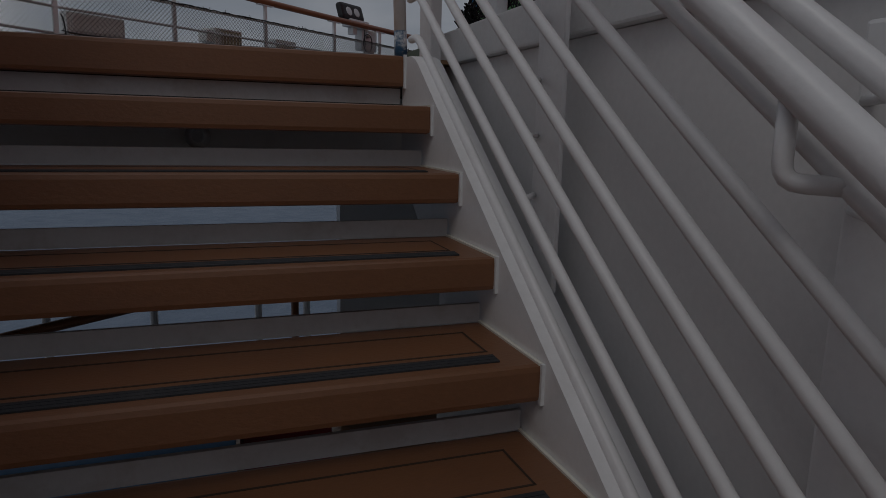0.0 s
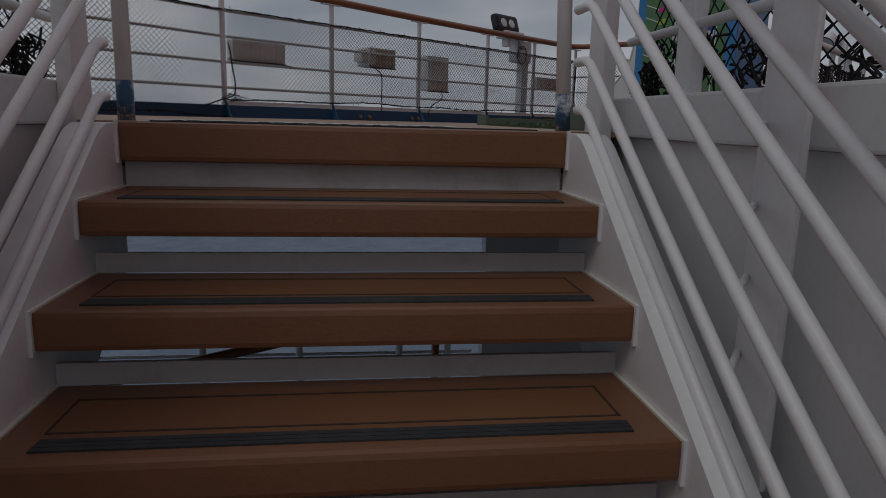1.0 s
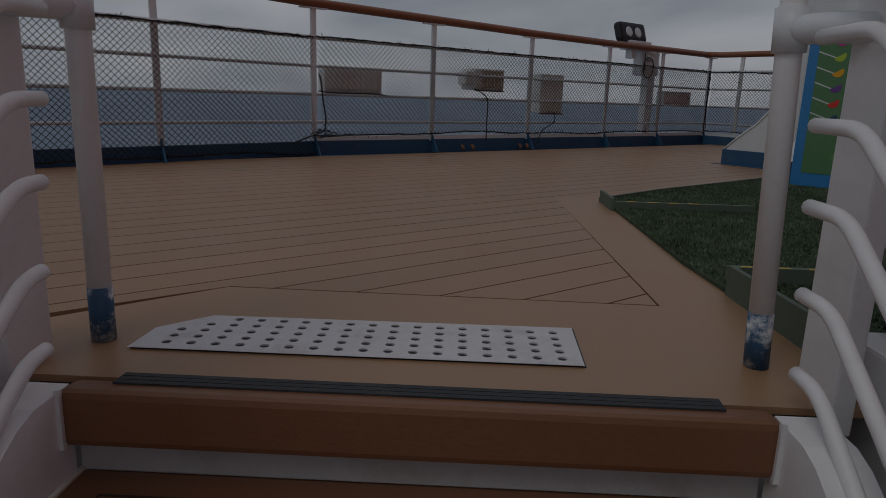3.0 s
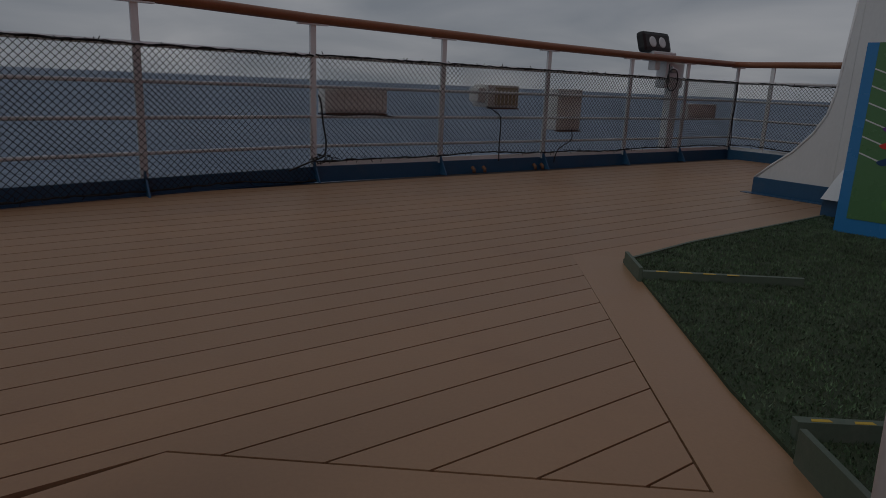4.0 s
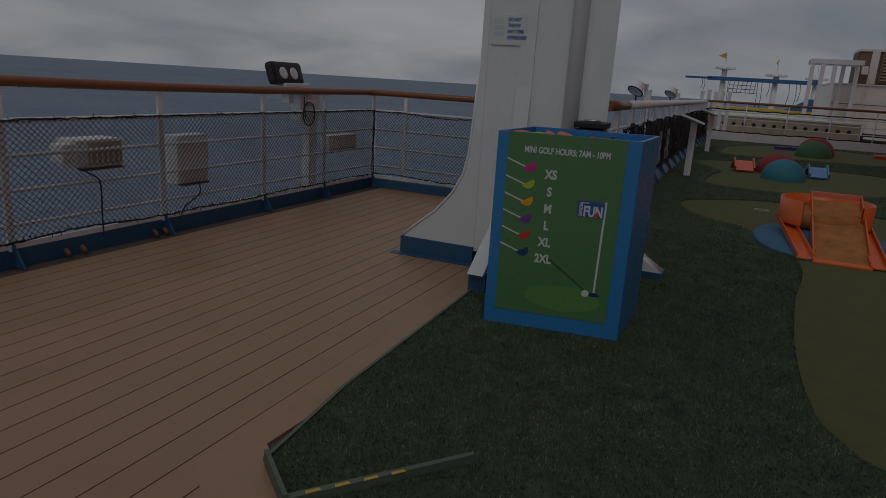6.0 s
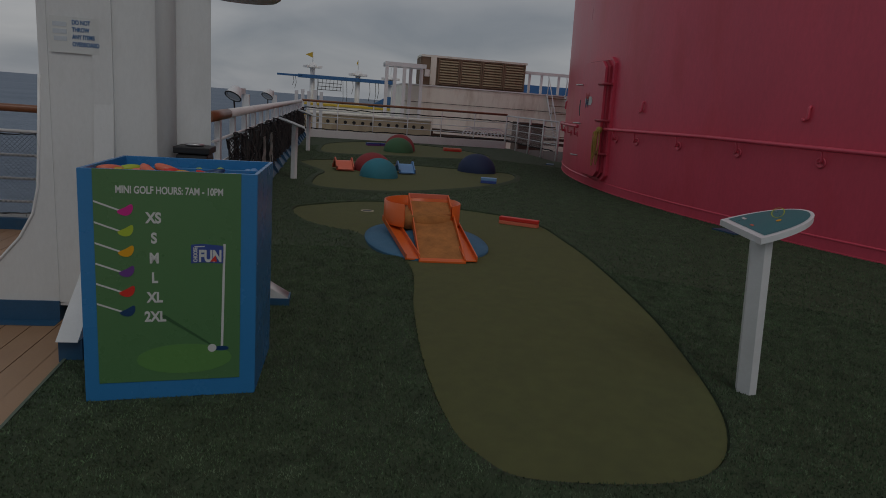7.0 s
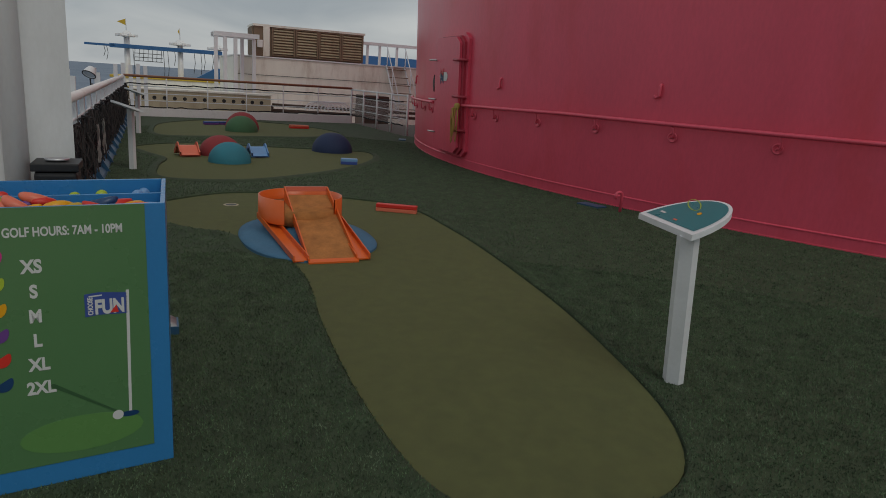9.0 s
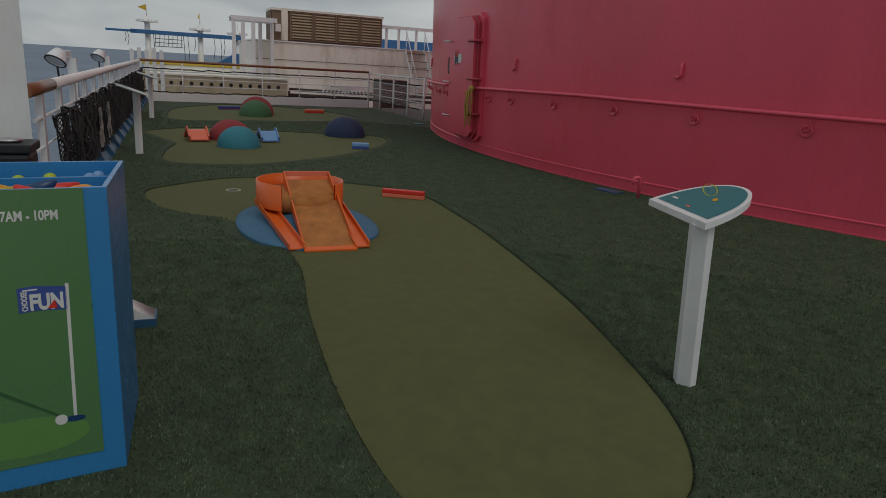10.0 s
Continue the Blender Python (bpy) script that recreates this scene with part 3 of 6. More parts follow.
for s in (-1, 1):
    off = 0.0 if s > 0 else 0.023
    bm = bmesh.new()
    prof = [(0.04, -0.004), (0.04, -0.40), (-3.4, -3.4 * SLOPE - 0.40), (-3.4, -3.4 * SLOPE + 0.06), (-0.14, -0.041), (-0.105, -0.02), (-0.06, -0.006)]
    lo = [bm.verts.new((s * (HALF + off + 0.001), y, z)) for y, z in prof]
    hi = [bm.verts.new((s * (HALF + off + 0.088), y, z)) for y, z in prof]
    bm.faces.new(lo)
    bm.faces.new(hi[::-1])
    n = len(prof)
    for i in range(n):
        bm.faces.new((lo[i], hi[i], hi[(i + 1) % n], lo[(i + 1) % n]))
    part("stringer", bm, STAIR_WHITE, stairs)
    for k in range(0, 9):
        bm = bmesh.new()
        y, z = nosing(k)
        xs = sorted((s * (HALF + off - 0.007), s * (HALF + off + 0.0025)))
        span(bm, (xs[0], y - 0.006, z - (0.090 if k else 0.110)), (xs[1], y + 0.004, z + 0.003))
        part("edge_cap", bm, WHITE_WORN, stairs)
    # posts and sloping bars
    for y0 in (0.06, -0.85, -1.75, -2.65):
        bm = bmesh.new()
        z0 = y0 * SLOPE - 0.03 if y0 < 0 else -0.05
        xs = sorted((s * (0.745 + off), s * (0.76 + off))) if y0 < 0 else (0.722, 0.764) if s > 0 else (-0.80, -0.755)
        span(bm, (xs[0], y0, z0), (xs[1], y0 + 0.13, z0 + 1.2), bevel=0.006)
        part("post", bm, STAIR_WHITE, stairs)
    for j, h in enumerate((0.064, 0.203, 0.355, 0.493, 0.64, 0.778, 0.922, 1.064)):
        bm = bmesh.new()
        x = s * 0.655 if s > 0 else -0.664
        tube(bm, bend([(x, (0.07 if s > 0 else 0.018) + 0.022 * min(j, 4), h), (x, -0.005, h), (x, -3.2, h - 3.195 * SLOPE)] if s > 0 or j else [(x, 0.03, h), (x, -0.02, h), (x, -3.2, h - 3.18 * SLOPE)], 0.04), 0.0138 if j < 7 else 0.018, 10)
        for y0 in (-0.85, -1.75, -2.65):
            tube(bm, [(x, y0 + 0.0, h + (y0 + 0.005) * SLOPE), (s * (0.747 + off), y0 + 0.118, h + (y0 + 0.005) * SLOPE)], 0.0075, 6)
        part("rail_bar", bm, STAIR_WHITE, stairs)
    bm = bmesh.new()
    x = s * (0.605 + off)
    tube(bm, bend([(x, 0.1, 1.029), (x, -0.02, 1.029), (x, -3.2, 1.029 - 3.18 * HAND_SLOPE)], 0.07), 0.027, 14)
    part("handrail", bm, STAIR_WHITE, stairs)
    for yb in (-0.8, -1.645, -2.53):
        bm = bmesh.new()
        zt = 1.029 + (yb + 0.02) * HAND_SLOPE
        zb = 0.922 + (yb - 0.05) * SLOPE
        tube(bm, bend([(x, yb, zt - 0.02), (x, yb, zb + 0.002), (s * (0.655 + off), yb - 0.055, zb)], 0.025), 0.0125, 8)
        part("bracket", bm, STAIR_WHITE, stairs)

for s in (-1, 1):
    px, py, lean = (0.672, 0.257, -0.04) if s > 0 else (-0.684, 0.248, 0.0)
    pole = thing("pole", (px, py, 0), "white round steel pole with chipped blue foot", "pole", "poles at the stair head")
    up = lambda z: Vector((px + lean * z, py, z))
    bm = bmesh.new()
    tube(bm, [up(0.115), up(0.64), up(1.02)], 0.0235, 16)
    part("shaft", bm, STAIR_WHITE, pole)
    bm = bmesh.new()
    tube(bm, [up(0.0), up(0.1165)], 0.0247, 16)
    part("foot", bm, NAVY_CHIPPED, pole, "chipped blue painted foot")
    bm = bmesh.new()
    tube(bm, bend([up(0.66), up(0.66) + Vector((s * 0.03, -0.05, 0)), Vector((s * 0.76, 0.1, 0.655))], 0.02), 0.027, 12)
    part("side_tube", bm, WHITE, pole)
    bm = bmesh.new()
    tube(bm, [up(0.62), up(0.70)], 0.031, 14)
    part("collar", bm, WHITE, pole)

# perforated hatch
hatch = thing("perforated_hatch", (-0.15, 0.31, 0), "grey-white perforated metal hatch set into the deck", "hatch")
# Added black sheet that stands in for the shade seen through the holes.
bm = bmesh.new()
prism(bm, [(-0.608, 0.206), (0.316, 0.208), (0.325, 0.434), (-0.512, 0.416), (-0.604, 0.318)], -0.004, 0.0015)
part("recess", bm, BLACK, hatch)
bm = bmesh.new()
hatch_edge = [(-0.612, 0.2), (0.312, 0.205), (0.32, 0.43), (-0.512, 0.413), (-0.605, 0.318)]
cw, ch, hr = 0.0512, 0.0385, 0.0105
for quad in ([(0.2976, 0.19), (0.34, 0.19), (0.34, 0.45), (0.2976, 0.45)], [(-0.7, 0.19), (0.2976, 0.19), (0.2976, 0.2187), (-0.7, 0.2187)], [(-0.7, 0.4112), (0.2976, 0.4112), (0.2976, 0.45), (-0.7, 0.45)]):
    for a, b in zip(hatch_edge, hatch_edge[1:] + hatch_edge[:1]):
        quad = clip(quad, a, b)
    bm.faces.new([bm.verts.new((*q, 0.005)) for q in quad])
for r in range(5):
    for c in range(18):
        x0, y0 = 0.2976 - cw * (c + 1), 0.2187 + ch * r
        quad = [(x0, y0), (x0 + cw, y0), (x0 + cw, y0 + ch), (x0, y0 + ch)]
        cell = quad
        for a, b in zip(hatch_edge, hatch_edge[1:] + hatch_edge[:1]):
            cell = clip(cell, a, b) if len(cell) > 2 else []
        if len(cell) < 3:
            continue
        if len(cell) == 4 and all(math.dist(p, q) < 1e-6 for p, q in zip(sorted(cell), sorted(quad))):
            cx, cy = x0 + cw / 2, y0 + ch / 2
            hole = [(cx + hr * math.cos(t), cy + hr * math.sin(t)) for t in (math.pi / 4 + math.pi / 4 * k for k in range(8))]
            rim = [quad[2], (cx, y0 + ch), quad[3], (x0, cy), quad[0], (cx, y0), quad[1], (x0 + cw, cy)]
            ho, ro, dn = ([bm.verts.new((*p, z)) for p in q] for q, z in ((hole, 0.005), (rim, 0.005), (hole, 0.001)))
            for k in range(8):
                bm.faces.new((ho[k], ro[k], ro[(k + 1) % 8], ho[(k + 1) % 8]))
                bm.faces.new((dn[k], ho[k], ho[(k + 1) % 8], dn[(k + 1) % 8]))
        else:
            bm.faces.new([bm.verts.new((*p, 0.005)) for p in cell])
clean(bm)
part("plate", bm, PLATE, hatch)

# ---- stairwell: coamings, walls and net rails ----
for s, nm in ((-1, "wall_west"), (1, "wall_east")):
    bm = bmesh.new()
    span(bm, (min(s * 0.83, s * 1.0), -9, -2.75), (max(s * 0.83, s * 1.0), 0.2, FLOOR))
    w = solid(nm, bm, GREY_WALL, "grey-white painted steel wall beside the stairs", "wall", kind="structure")
    bm = bmesh.new()
    span(bm, (min(s * 0.80, s * 1.02), -9, -0.012), (max(s * 0.80, s * 1.02), 0.2, 0.105), bevel=0.008)
    part("coaming", bm, WHITE_WORN, w)
    rail = thing("net_rail", (s * 0.86, -1.5, 0.105), "white tube rail with black netting above the stairwell coaming", "railing", "stairwell rails")
    for y in (-0.2, -1.2, -2.2, -3.1):
        bm = bmesh.new()
        span(bm, (s * 0.86 - 0.02, y - 0.04, 0.1), (s * 0.86 + 0.02, y + 0.04, 1.0), bevel=0.004)
        part("post", bm, WHITE, rail)
    for z in (0.28, 0.51, 0.75, 1.0):
        bm = bmesh.new()
        tube(bm, [(s * 0.86, 0.2, z), (s * 0.86, -3.3, z)], 0.0135, 10)
        part("tube_rail", bm, WHITE, rail)
    bm = bmesh.new()
    def hang(x, h, s=s):
        sag = 0.05 * math.sin(x * 3.1 + 1) + 0.03 * math.sin(x * 9)
        return Vector((s * (0.885 + 0.02 * math.sin(6 * x + 5 * h)), 0.18 - x, 0.13 + h * (0.85 + sag)))
    net_mesh(bm, 3.3, 0.95, 0.062, 0.0023, hang)
    part("netting", bm, NETM, rail, "loose black netting")
    bm = bmesh.new()
    rr = random.Random(3)
    for k in range(90):
        y, z = 0.15 - rr.random() ** 2 * 1.0, 0.12 + 0.1 * rr.random()
        p = [Vector((s * (0.88 + 0.03 * rr.random()), y, z))]
        for q in range(5):
            p.append(p[-1] + Vector((0.02 * rr.uniform(-1, 1), 0.05 * rr.uniform(-1, 1), 0.035 * rr.uniform(-1, 1))))
        for q in p:
            q.z = max(q.z, 0.112)
        tube(bm, p, 0.0035, 4, False)
    part("bunched_net", bm, NETM, rail, "bunched black net along the coaming")

# ---- outer rail with netting ----
RV = 4.29


def rail_v(u):
    """The rail runs straight, then swings inboard towards the stern."""
    return RV - 0.16 * max(0.0, 1.97 - u)


post_u = [U.dot(Vector((*p, 0))) for p in ((-2.21, 3.78), (-1.21, 4.59), (-0.26, 5.36), (0.725, 6.16), (1.70, 6.95), (2.50, 7.60), (3.33, 8.27))]
step = post_u[1] - post_u[0]
post_u = [post_u[0] - step * k for k in range(6, 0, -1)] + post_u
CORNER = post_u[-1]
outer = thing("deck_rail", uv(3, RV, 0), "white steel deck rail with varnished teak handrail", "railing")
bm = bmesh.new()
span(bm, (post_u[7], RV - 0.008, FLOOR), (CORNER + 0.05, RV + 0.06, 0.112), MUV, 0.004)
part("coaming", bm, NAVY, outer, "blue painted deck-edge coaming")
bm = bmesh.new()
prism(bm, [(post_u[0], rail_v(post_u[0]) - 0.02), (post_u[7] - 0.001, RV - 0.02), (post_u[7] - 0.001, RV + 0.06), (post_u[0], rail_v(post_u[0]) + 0.06)], FLOOR, 0.112, MUV)
part("coaming", bm, NAVY, outer, "blue painted deck-edge coaming")
bm = bmesh.new()
span(bm, (CORNER - 0.05, 1.38, FLOOR), (CORNER + 0.06, RV - 0.05, 0.112), MUV, 0.004)
part("coaming", bm, NAVY, outer, "blue painted deck-edge coaming")
for lo, hi in (((post_u[7], RV + 0.0, 0.113), (CORNER + 0.02, RV + 0.02, 0.15)), ((CORNER, 1.4, 0.113), (CORNER + 0.02, RV - 0.01, 0.15))):
    bm = bmesh.new()
    span(bm, lo, hi, MUV)
    part("coaming_strip", bm, WHITE_WORN, outer)
bm = bmesh.new()
prism(bm, [(post_u[0], rail_v(post_u[0]) - 0.07), (post_u[7] - 0.1, RV - 0.05), (post_u[7] - 0.1, RV - 0.022), (post_u[0], rail_v(post_u[0]) - 0.022)], 0.0005, 0.004, MUV)
part("paint_margin", bm, NAVY, outer, "blue painted margin on the deck")


def rail_post(u, v, along, parent, h=1.13):
    bm = bmesh.new()
    m = MUV @ Matrix.Translation((u, v, 0)) @ Matrix.Rotation(0 if along else math.pi / 2, 4, "Z")
    span(bm, (-0.024, -0.012, 0.1), (0.024, 0.012, h), m, 0.004)
    p = part("post", bm, WHITE, parent)
    bm = bmesh.new()
    vs = prism(bm, [(-0.10, 0.0), (0.03, 0.0), (0.03, 0.16), (0.0, 0.16)], -0.006, 0.006)
    bmesh.ops.transform(bm, matrix=m @ Matrix.Translation((0, -0.02, 0.0)) @ Matrix.Rotation(math.pi / 2, 4, "X") @ Matrix.Rotation(math.pi / 2, 4, "Y"), verts=vs)
    part("gusset", bm, NAVY, p)


for u in post_u:
    rail_post(u, rail_v(u), True, outer, 1.13 + 0.0155 * max(0.0, 5.0 - max(u, 0.6)))
for v in (RV - 0.45, RV - 1.5, RV - 2.45):
    rail_post(CORNER, v, False, outer, 1.13)
for z in (0.27, 0.495, 0.72):
    bm = bmesh.new()
    tube(bm, [uv(post_u[0], rail_v(post_u[0]), z), uv(post_u[7], RV, z), uv(CORNER, RV, z), uv(CORNER, 1.45, z)], 0.013, 8)
    part("tube_rail", bm, WHITE, outer)
bm = bmesh.new()
tube(bm, [uv(post_u[0], rail_v(post_u[0]), 0.945), uv(post_u[7], RV, 0.945), uv(CORNER, RV, 0.945), uv(CORNER, 1.45, 0.945)], 0.017, 8)
part("tube_rail", bm, WHITE, outer)
bm = bmesh.new()
def hand_z(u):
    """Height of the handrail's middle, rising a little towards the stern."""
    return 1.163 + 0.0155 * max(0.0, 5.0 - max(u, 0.6))


hand = bend([uv(u, rail_v(u), hand_z(u)) for u in post_u[:-1]] + [uv(CORNER - 0.12, RV, 1.163), uv(CORNER, RV - 0.14, 1.163), uv(CORNER, 1.45, 1.163)], 0.06)
tube(bm, hand, 0.037, 14)
part("handrail", bm, TEAK, outer, "varnished teak handrail")
for u in post_u:
    bm = bmesh.new()
    span(bm, (u - 0.12, rail_v(u) - 0.022, hand_z(u) - 0.044), (u + 0.12, rail_v(u) + 0.022, hand_z(u) - 0.034), MUV)
    part("saddle", bm, WHITE, outer)


def rail_net(name, u0, u1, z0, z1, place, parent_label, cell=0.044, ends=True):
    net = thing(name, place(0, 0), parent_label, "safety net", "nets on the deck rail")
    w, h = u1 - u0, z1 - z0
    bm = bmesh.new()
    net_mesh(bm, w, h, cell, 0.0025, place)
    part("mesh", bm, NETM, net)
    rr = random.Random(7)
    for top in (0, 1):
        bm = bmesh.new()
        n = int(w / 0.05)
        for t in range(2):
            tube(bm, [place(w * k / n, h * top) + Vector((rr.uniform(-0.005, 0.005), rr.uniform(-0.005, 0.005), rr.uniform(-0.007, 0.007))) for k in range(n + 1)], 0.0045, 4, False)
        for k in range(0, n):
            if rr.random() < 0.6:
                p = place(w * (k + rr.random()) / n, h * top)
                tube(bm, [p, p + Vector((rr.uniform(-0.02, 0.02), rr.uniform(-0.02, 0.02), rr.uniform(-0.03, 0.03)))], 0.003, 4, False)
        part("edge_rope", bm, NETM, net)
    for end in ((0, w) if ends is True else ends):
        bm = bmesh.new()
        n = 16
        tube(bm, [place(end, h * k / n) + Vector((rr.uniform(-0.006, 0.006), rr.uniform(-0.006, 0.006), 0)) for k in range(n + 1)], 0.006, 5, False)
        part("end_rope", bm, NETM, net)
    return net


def drape(u0, zlow, ztop, amp):
    def f(x, h):
        k = h / (ztop - zlow)
        low = zlow + amp * (0.6 * math.sin(2.1 * (x + u0)) + 0.4 * math.sin(5.3 * (x + u0) + 1))
        warp = 0.012 * math.sin(7 * x + 6 * k) * k * (1 - k) * 4
        return uv(u0 + x + 1.2 * warp, rail_v(u0 + x) - 0.03 - (1 - k) ** 2 * (0.03 + 0.012 * math.sin(3.1 * x)), low + (ztop - low) * k + warp)
    return f


uA = post_u[7] + 0.01
rail_net("safety_net", uA, CORNER - 0.02, 0.17, 0.95, drape(uA, 0.17, 0.95, 0.015), ends=(CORNER - 0.02 - uA,), parent_label="black netting tied along the inside of the deck rail")
rail_net("safety_net", post_u[2], uA - 0.02, 0.03, 0.945, drape(post_u[2], 0.03, 0.945, 0.02), ends=(), parent_label="black netting tied along the inside of the deck rail")
rail_net("safety_net", 0.0, RV - 1.5, 0.17, 0.93, lambda x, h: uv(CORNER - 0.03 + 0.008 * math.sin(4 * x), RV - 0.03 - x, 0.17 + h + 0.012 * math.sin(5 * x)), "black netting tied along the inside of the deck rail")

# ---- fittings on the deck rail ----
def lamp_box(u0, u1, z0, z1, depth, name, label, ribs=0):
    t = thing(name, uv((u0 + u1) / 2, RV + 0.03, z0), label, "light fitting", "fittings on the deck rail")
    bm = bmesh.new()
    span(bm, (u0, RV + 0.03, z0), (u1, RV + 0.03 + depth, z1), MUV, 0.012)
    body = part("housing", bm, BEIGE, t)
    bm = bmesh.new()
    span(bm, (u0 + 0.03, RV + 0.022, z0 + 0.025), (u1 - 0.03, RV + 0.031, z1 - 0.03), MUV, 0.003)
    part("back_plate", bm, BEIGE, body)
    for k in range(ribs):
        bm = bmesh.new()
        u = u0 + 0.05 + (u1 - u0 - 0.1) * k / max(1, ribs - 1)
        span(bm, (u - 0.004, RV + 0.012, z0 + 0.03), (u + 0.004, RV + 0.024, z1 - 0.035), MUV)
        part("cooling_fin", bm, BEIGE, body)
    bm = bmesh.new()
    span(bm, (u0 + 0.02, RV - 0.005, z0 - 0.012), (u1 - 0.02, RV + 0.06, z0 - 0.001), MUV)
    part("bracket", bm, RUSTY, t, "rusty steel bracket")
    return t


RUSTY = mat("rusty_steel", (0.16, 0.075, 0.04), 0.8, var=0.3, fine=90)


def cable(pts, r=0.006, label="black cable hanging from a light fitting", n=6, material=None):
    bm = bmesh.new()
    pts = [Vector(p) for p in pts]
    out = []
    k = len(pts)
    for i in range(k - 1):
        p0, p1, p2, p3 = pts[max(i - 1, 0)], pts[i], pts[i + 1], pts[min(i + 2, k - 1)]
        for s in range(n):
            t = s / n
            out.append(0.5 * ((2 * p1) + (p2 - p0) * t + (2 * p0 - 5 * p1 + 4 * p2 - p3) * t * t + (3 * p1 - p0 - 3 * p2 + p3) * t ** 3))
    tube(bm, out + [pts[-1]], r, 6)
    return solid("cable", bm, material or BLACK, label, "cable", "cables on the deck rail")


pu = lambda x, y: U.dot(Vector((x, y, 0)))
a0, a1 = pu(-1.14, 4.64), pu(-0.70, 5.0)
lamp_box(a0 + 0.03, a1 + 0.03, 0.52, 0.71, 0.12, "wide_floodlight", "beige wide floodlight housing behind the net", 9)
a0, a1 = pu(0.07, 5.63), pu(0.46, 5.95)
t = lamp_box(a0 + 0.12, a1, 0.585, 0.79, 0.22, "square_floodlight", "beige square floodlight housing behind the net", 7)
bm = bmesh.new()
span(bm, (a0 + 0.03, RV + 0.06, 0.63), (a0 + 0.125, RV + 0.2, 0.76), MUV, 0.015)
part("hood", bm, BEIGE, t)
bm = bmesh.new()
span(bm, (a0 + 0.2, RV + 0.02, 0.61), (a1 - 0.02, RV + 0.03, 0.77), MUV, 0.003)
part("grille", bm, TAN, t, "tan grille")
cable([uv(a0 + 0.1, RV + 0.02, 0.6), uv(a0 + 0.18, RV - 0.02, 0.55), uv(a0 + 0.25, RV - 0.02, 0.48), uv(a0 + 0.25, RV - 0.02, 0.25), uv(a0 + 0.22, RV - 0.06, 0.1)])
a0, a1 = pu(0.88, 6.28), pu(1.15, 6.51)
lamp_box(a0, a1, 0.37, 0.78, 0.14, "junction_box", "beige upright junction box behind the net")
cable([uv(a0 + 0.2, RV, 0.38), uv(a0 + 0.19, RV - 0.02, 0.28), uv(a0 + 0.02, RV - 0.03, 0.2), uv(a0 - 0.06, RV - 0.05, 0.12), uv(a0 - 0.08, RV - 0.06, 0.06)])
a0, a1 = pu(2.62, 7.69), pu(3.08, 8.06)
lamp_box(a0, a1, 0.50, 0.67, 0.12, "small_floodlight", "beige small floodlight housing behind the net", 6)
for (x, y) in ((0.02, 5.56), (0.12, 5.64), (0.62, 6.05), (0.7, 6.11)):
    u = pu(x, y)
    c = thing("cable_gland", uv(u, RV - 0.07, 0.0), "small brass cable gland on the blue deck edge", "cable gland", "cable glands")
    bm = bmesh.new()
    tube(bm, [uv(u, RV - 0.075, 0.003), uv(u, RV - 0.075, 0.03), uv(u, RV - 0.045, 0.05)], 0.016, 10)
    part("body", bm, RUSTY, c)

# work light on its post
fl = thing("work_light", uv(pu(2.5, 7.6), RV + 0.1, 0.0), "white-armed twin-lens deck floodlight above the rail", "floodlight")
uf = pu(2.08, 7.26)
m = MUV @ Matrix.Translation((uf, RV + 0.12, 1.325)) @ Matrix.Rotation(radians(-18), 4, "X")
bm = bmesh.new()
span(bm, (-0.25, -0.05, -0.115), (0.25, 0.05, 0.115), m, 0.045)
head = part("head", bm, BLACK, fl, "black lamp head")
for dx in (-0.085, 0.085):
    bm = bmesh.new()
    lathe(bm, [(0.001, 0.0), (0.05, 0.004), (0.062, 0.0), (0.062, -0.01)], 16, m @ Matrix.Translation((dx, -0.052, -0.01)) @ Matrix.Rotation(math.pi / 2, 4, "X"))
    part("lens", bm, LAMPGLASS, head, "pale round lens")
bm = bmesh.new()
span(bm, (uf - 0.1, RV + 0.03, 1.13), (uf + 0.32, RV + 0.19, 1.235), MUV, 0.012)
part("arm", bm, WHITE, fl)
bm = bmesh.new()
span(bm, (uf - 0.02, RV + 0.05, 1.03), (uf + 0.07, RV + 0.15, 1.128), MUV, 0.01)
part("hinge_block", bm, WHITE_WORN, fl)
bm = bmesh.new()
span(bm, (uf + 0.2, RV + 0.06, 0.84), (uf + 0.56, RV + 0.2, 1.14), MUV, 0.03)
part("gear_box", bm, WHITE_WORN, fl)
bm = bmesh.new()
span(bm, (uf + 0.38, RV + 0.08, 0.1), (uf + 0.52, RV + 0.18, 0.845), MUV, 0.006)
part("stand", bm, WHITE_WORN, fl)
bm = bmesh.new()
tube(bm, [uv(uf + 0.18, RV - 0.02, 1.06), uv(uf + 0.27, RV - 0.03, 1.03), uv(uf + 0.3, RV + 0.06, 1.03)], 0.022, 10)
part("socket", bm, STEEL, fl)
ring = [uv(uf + 0.2 + 0.1 * math.cos(k * 0.524), RV - 0.04, 0.93 + 0.12 * math.sin(k * 0.524)) for k in range(12)]
cable(ring + [ring[0] + Vector((0, 0, 0.02))], 0.007, "coiled black cable on the floodlight", 3)
cable([uv(uf + 0.13, RV - 0.03, 1.1), uv(uf + 0.12, RV - 0.04, 1.0), uv(uf + 0.14, RV - 0.04, 0.9)], 0.007)

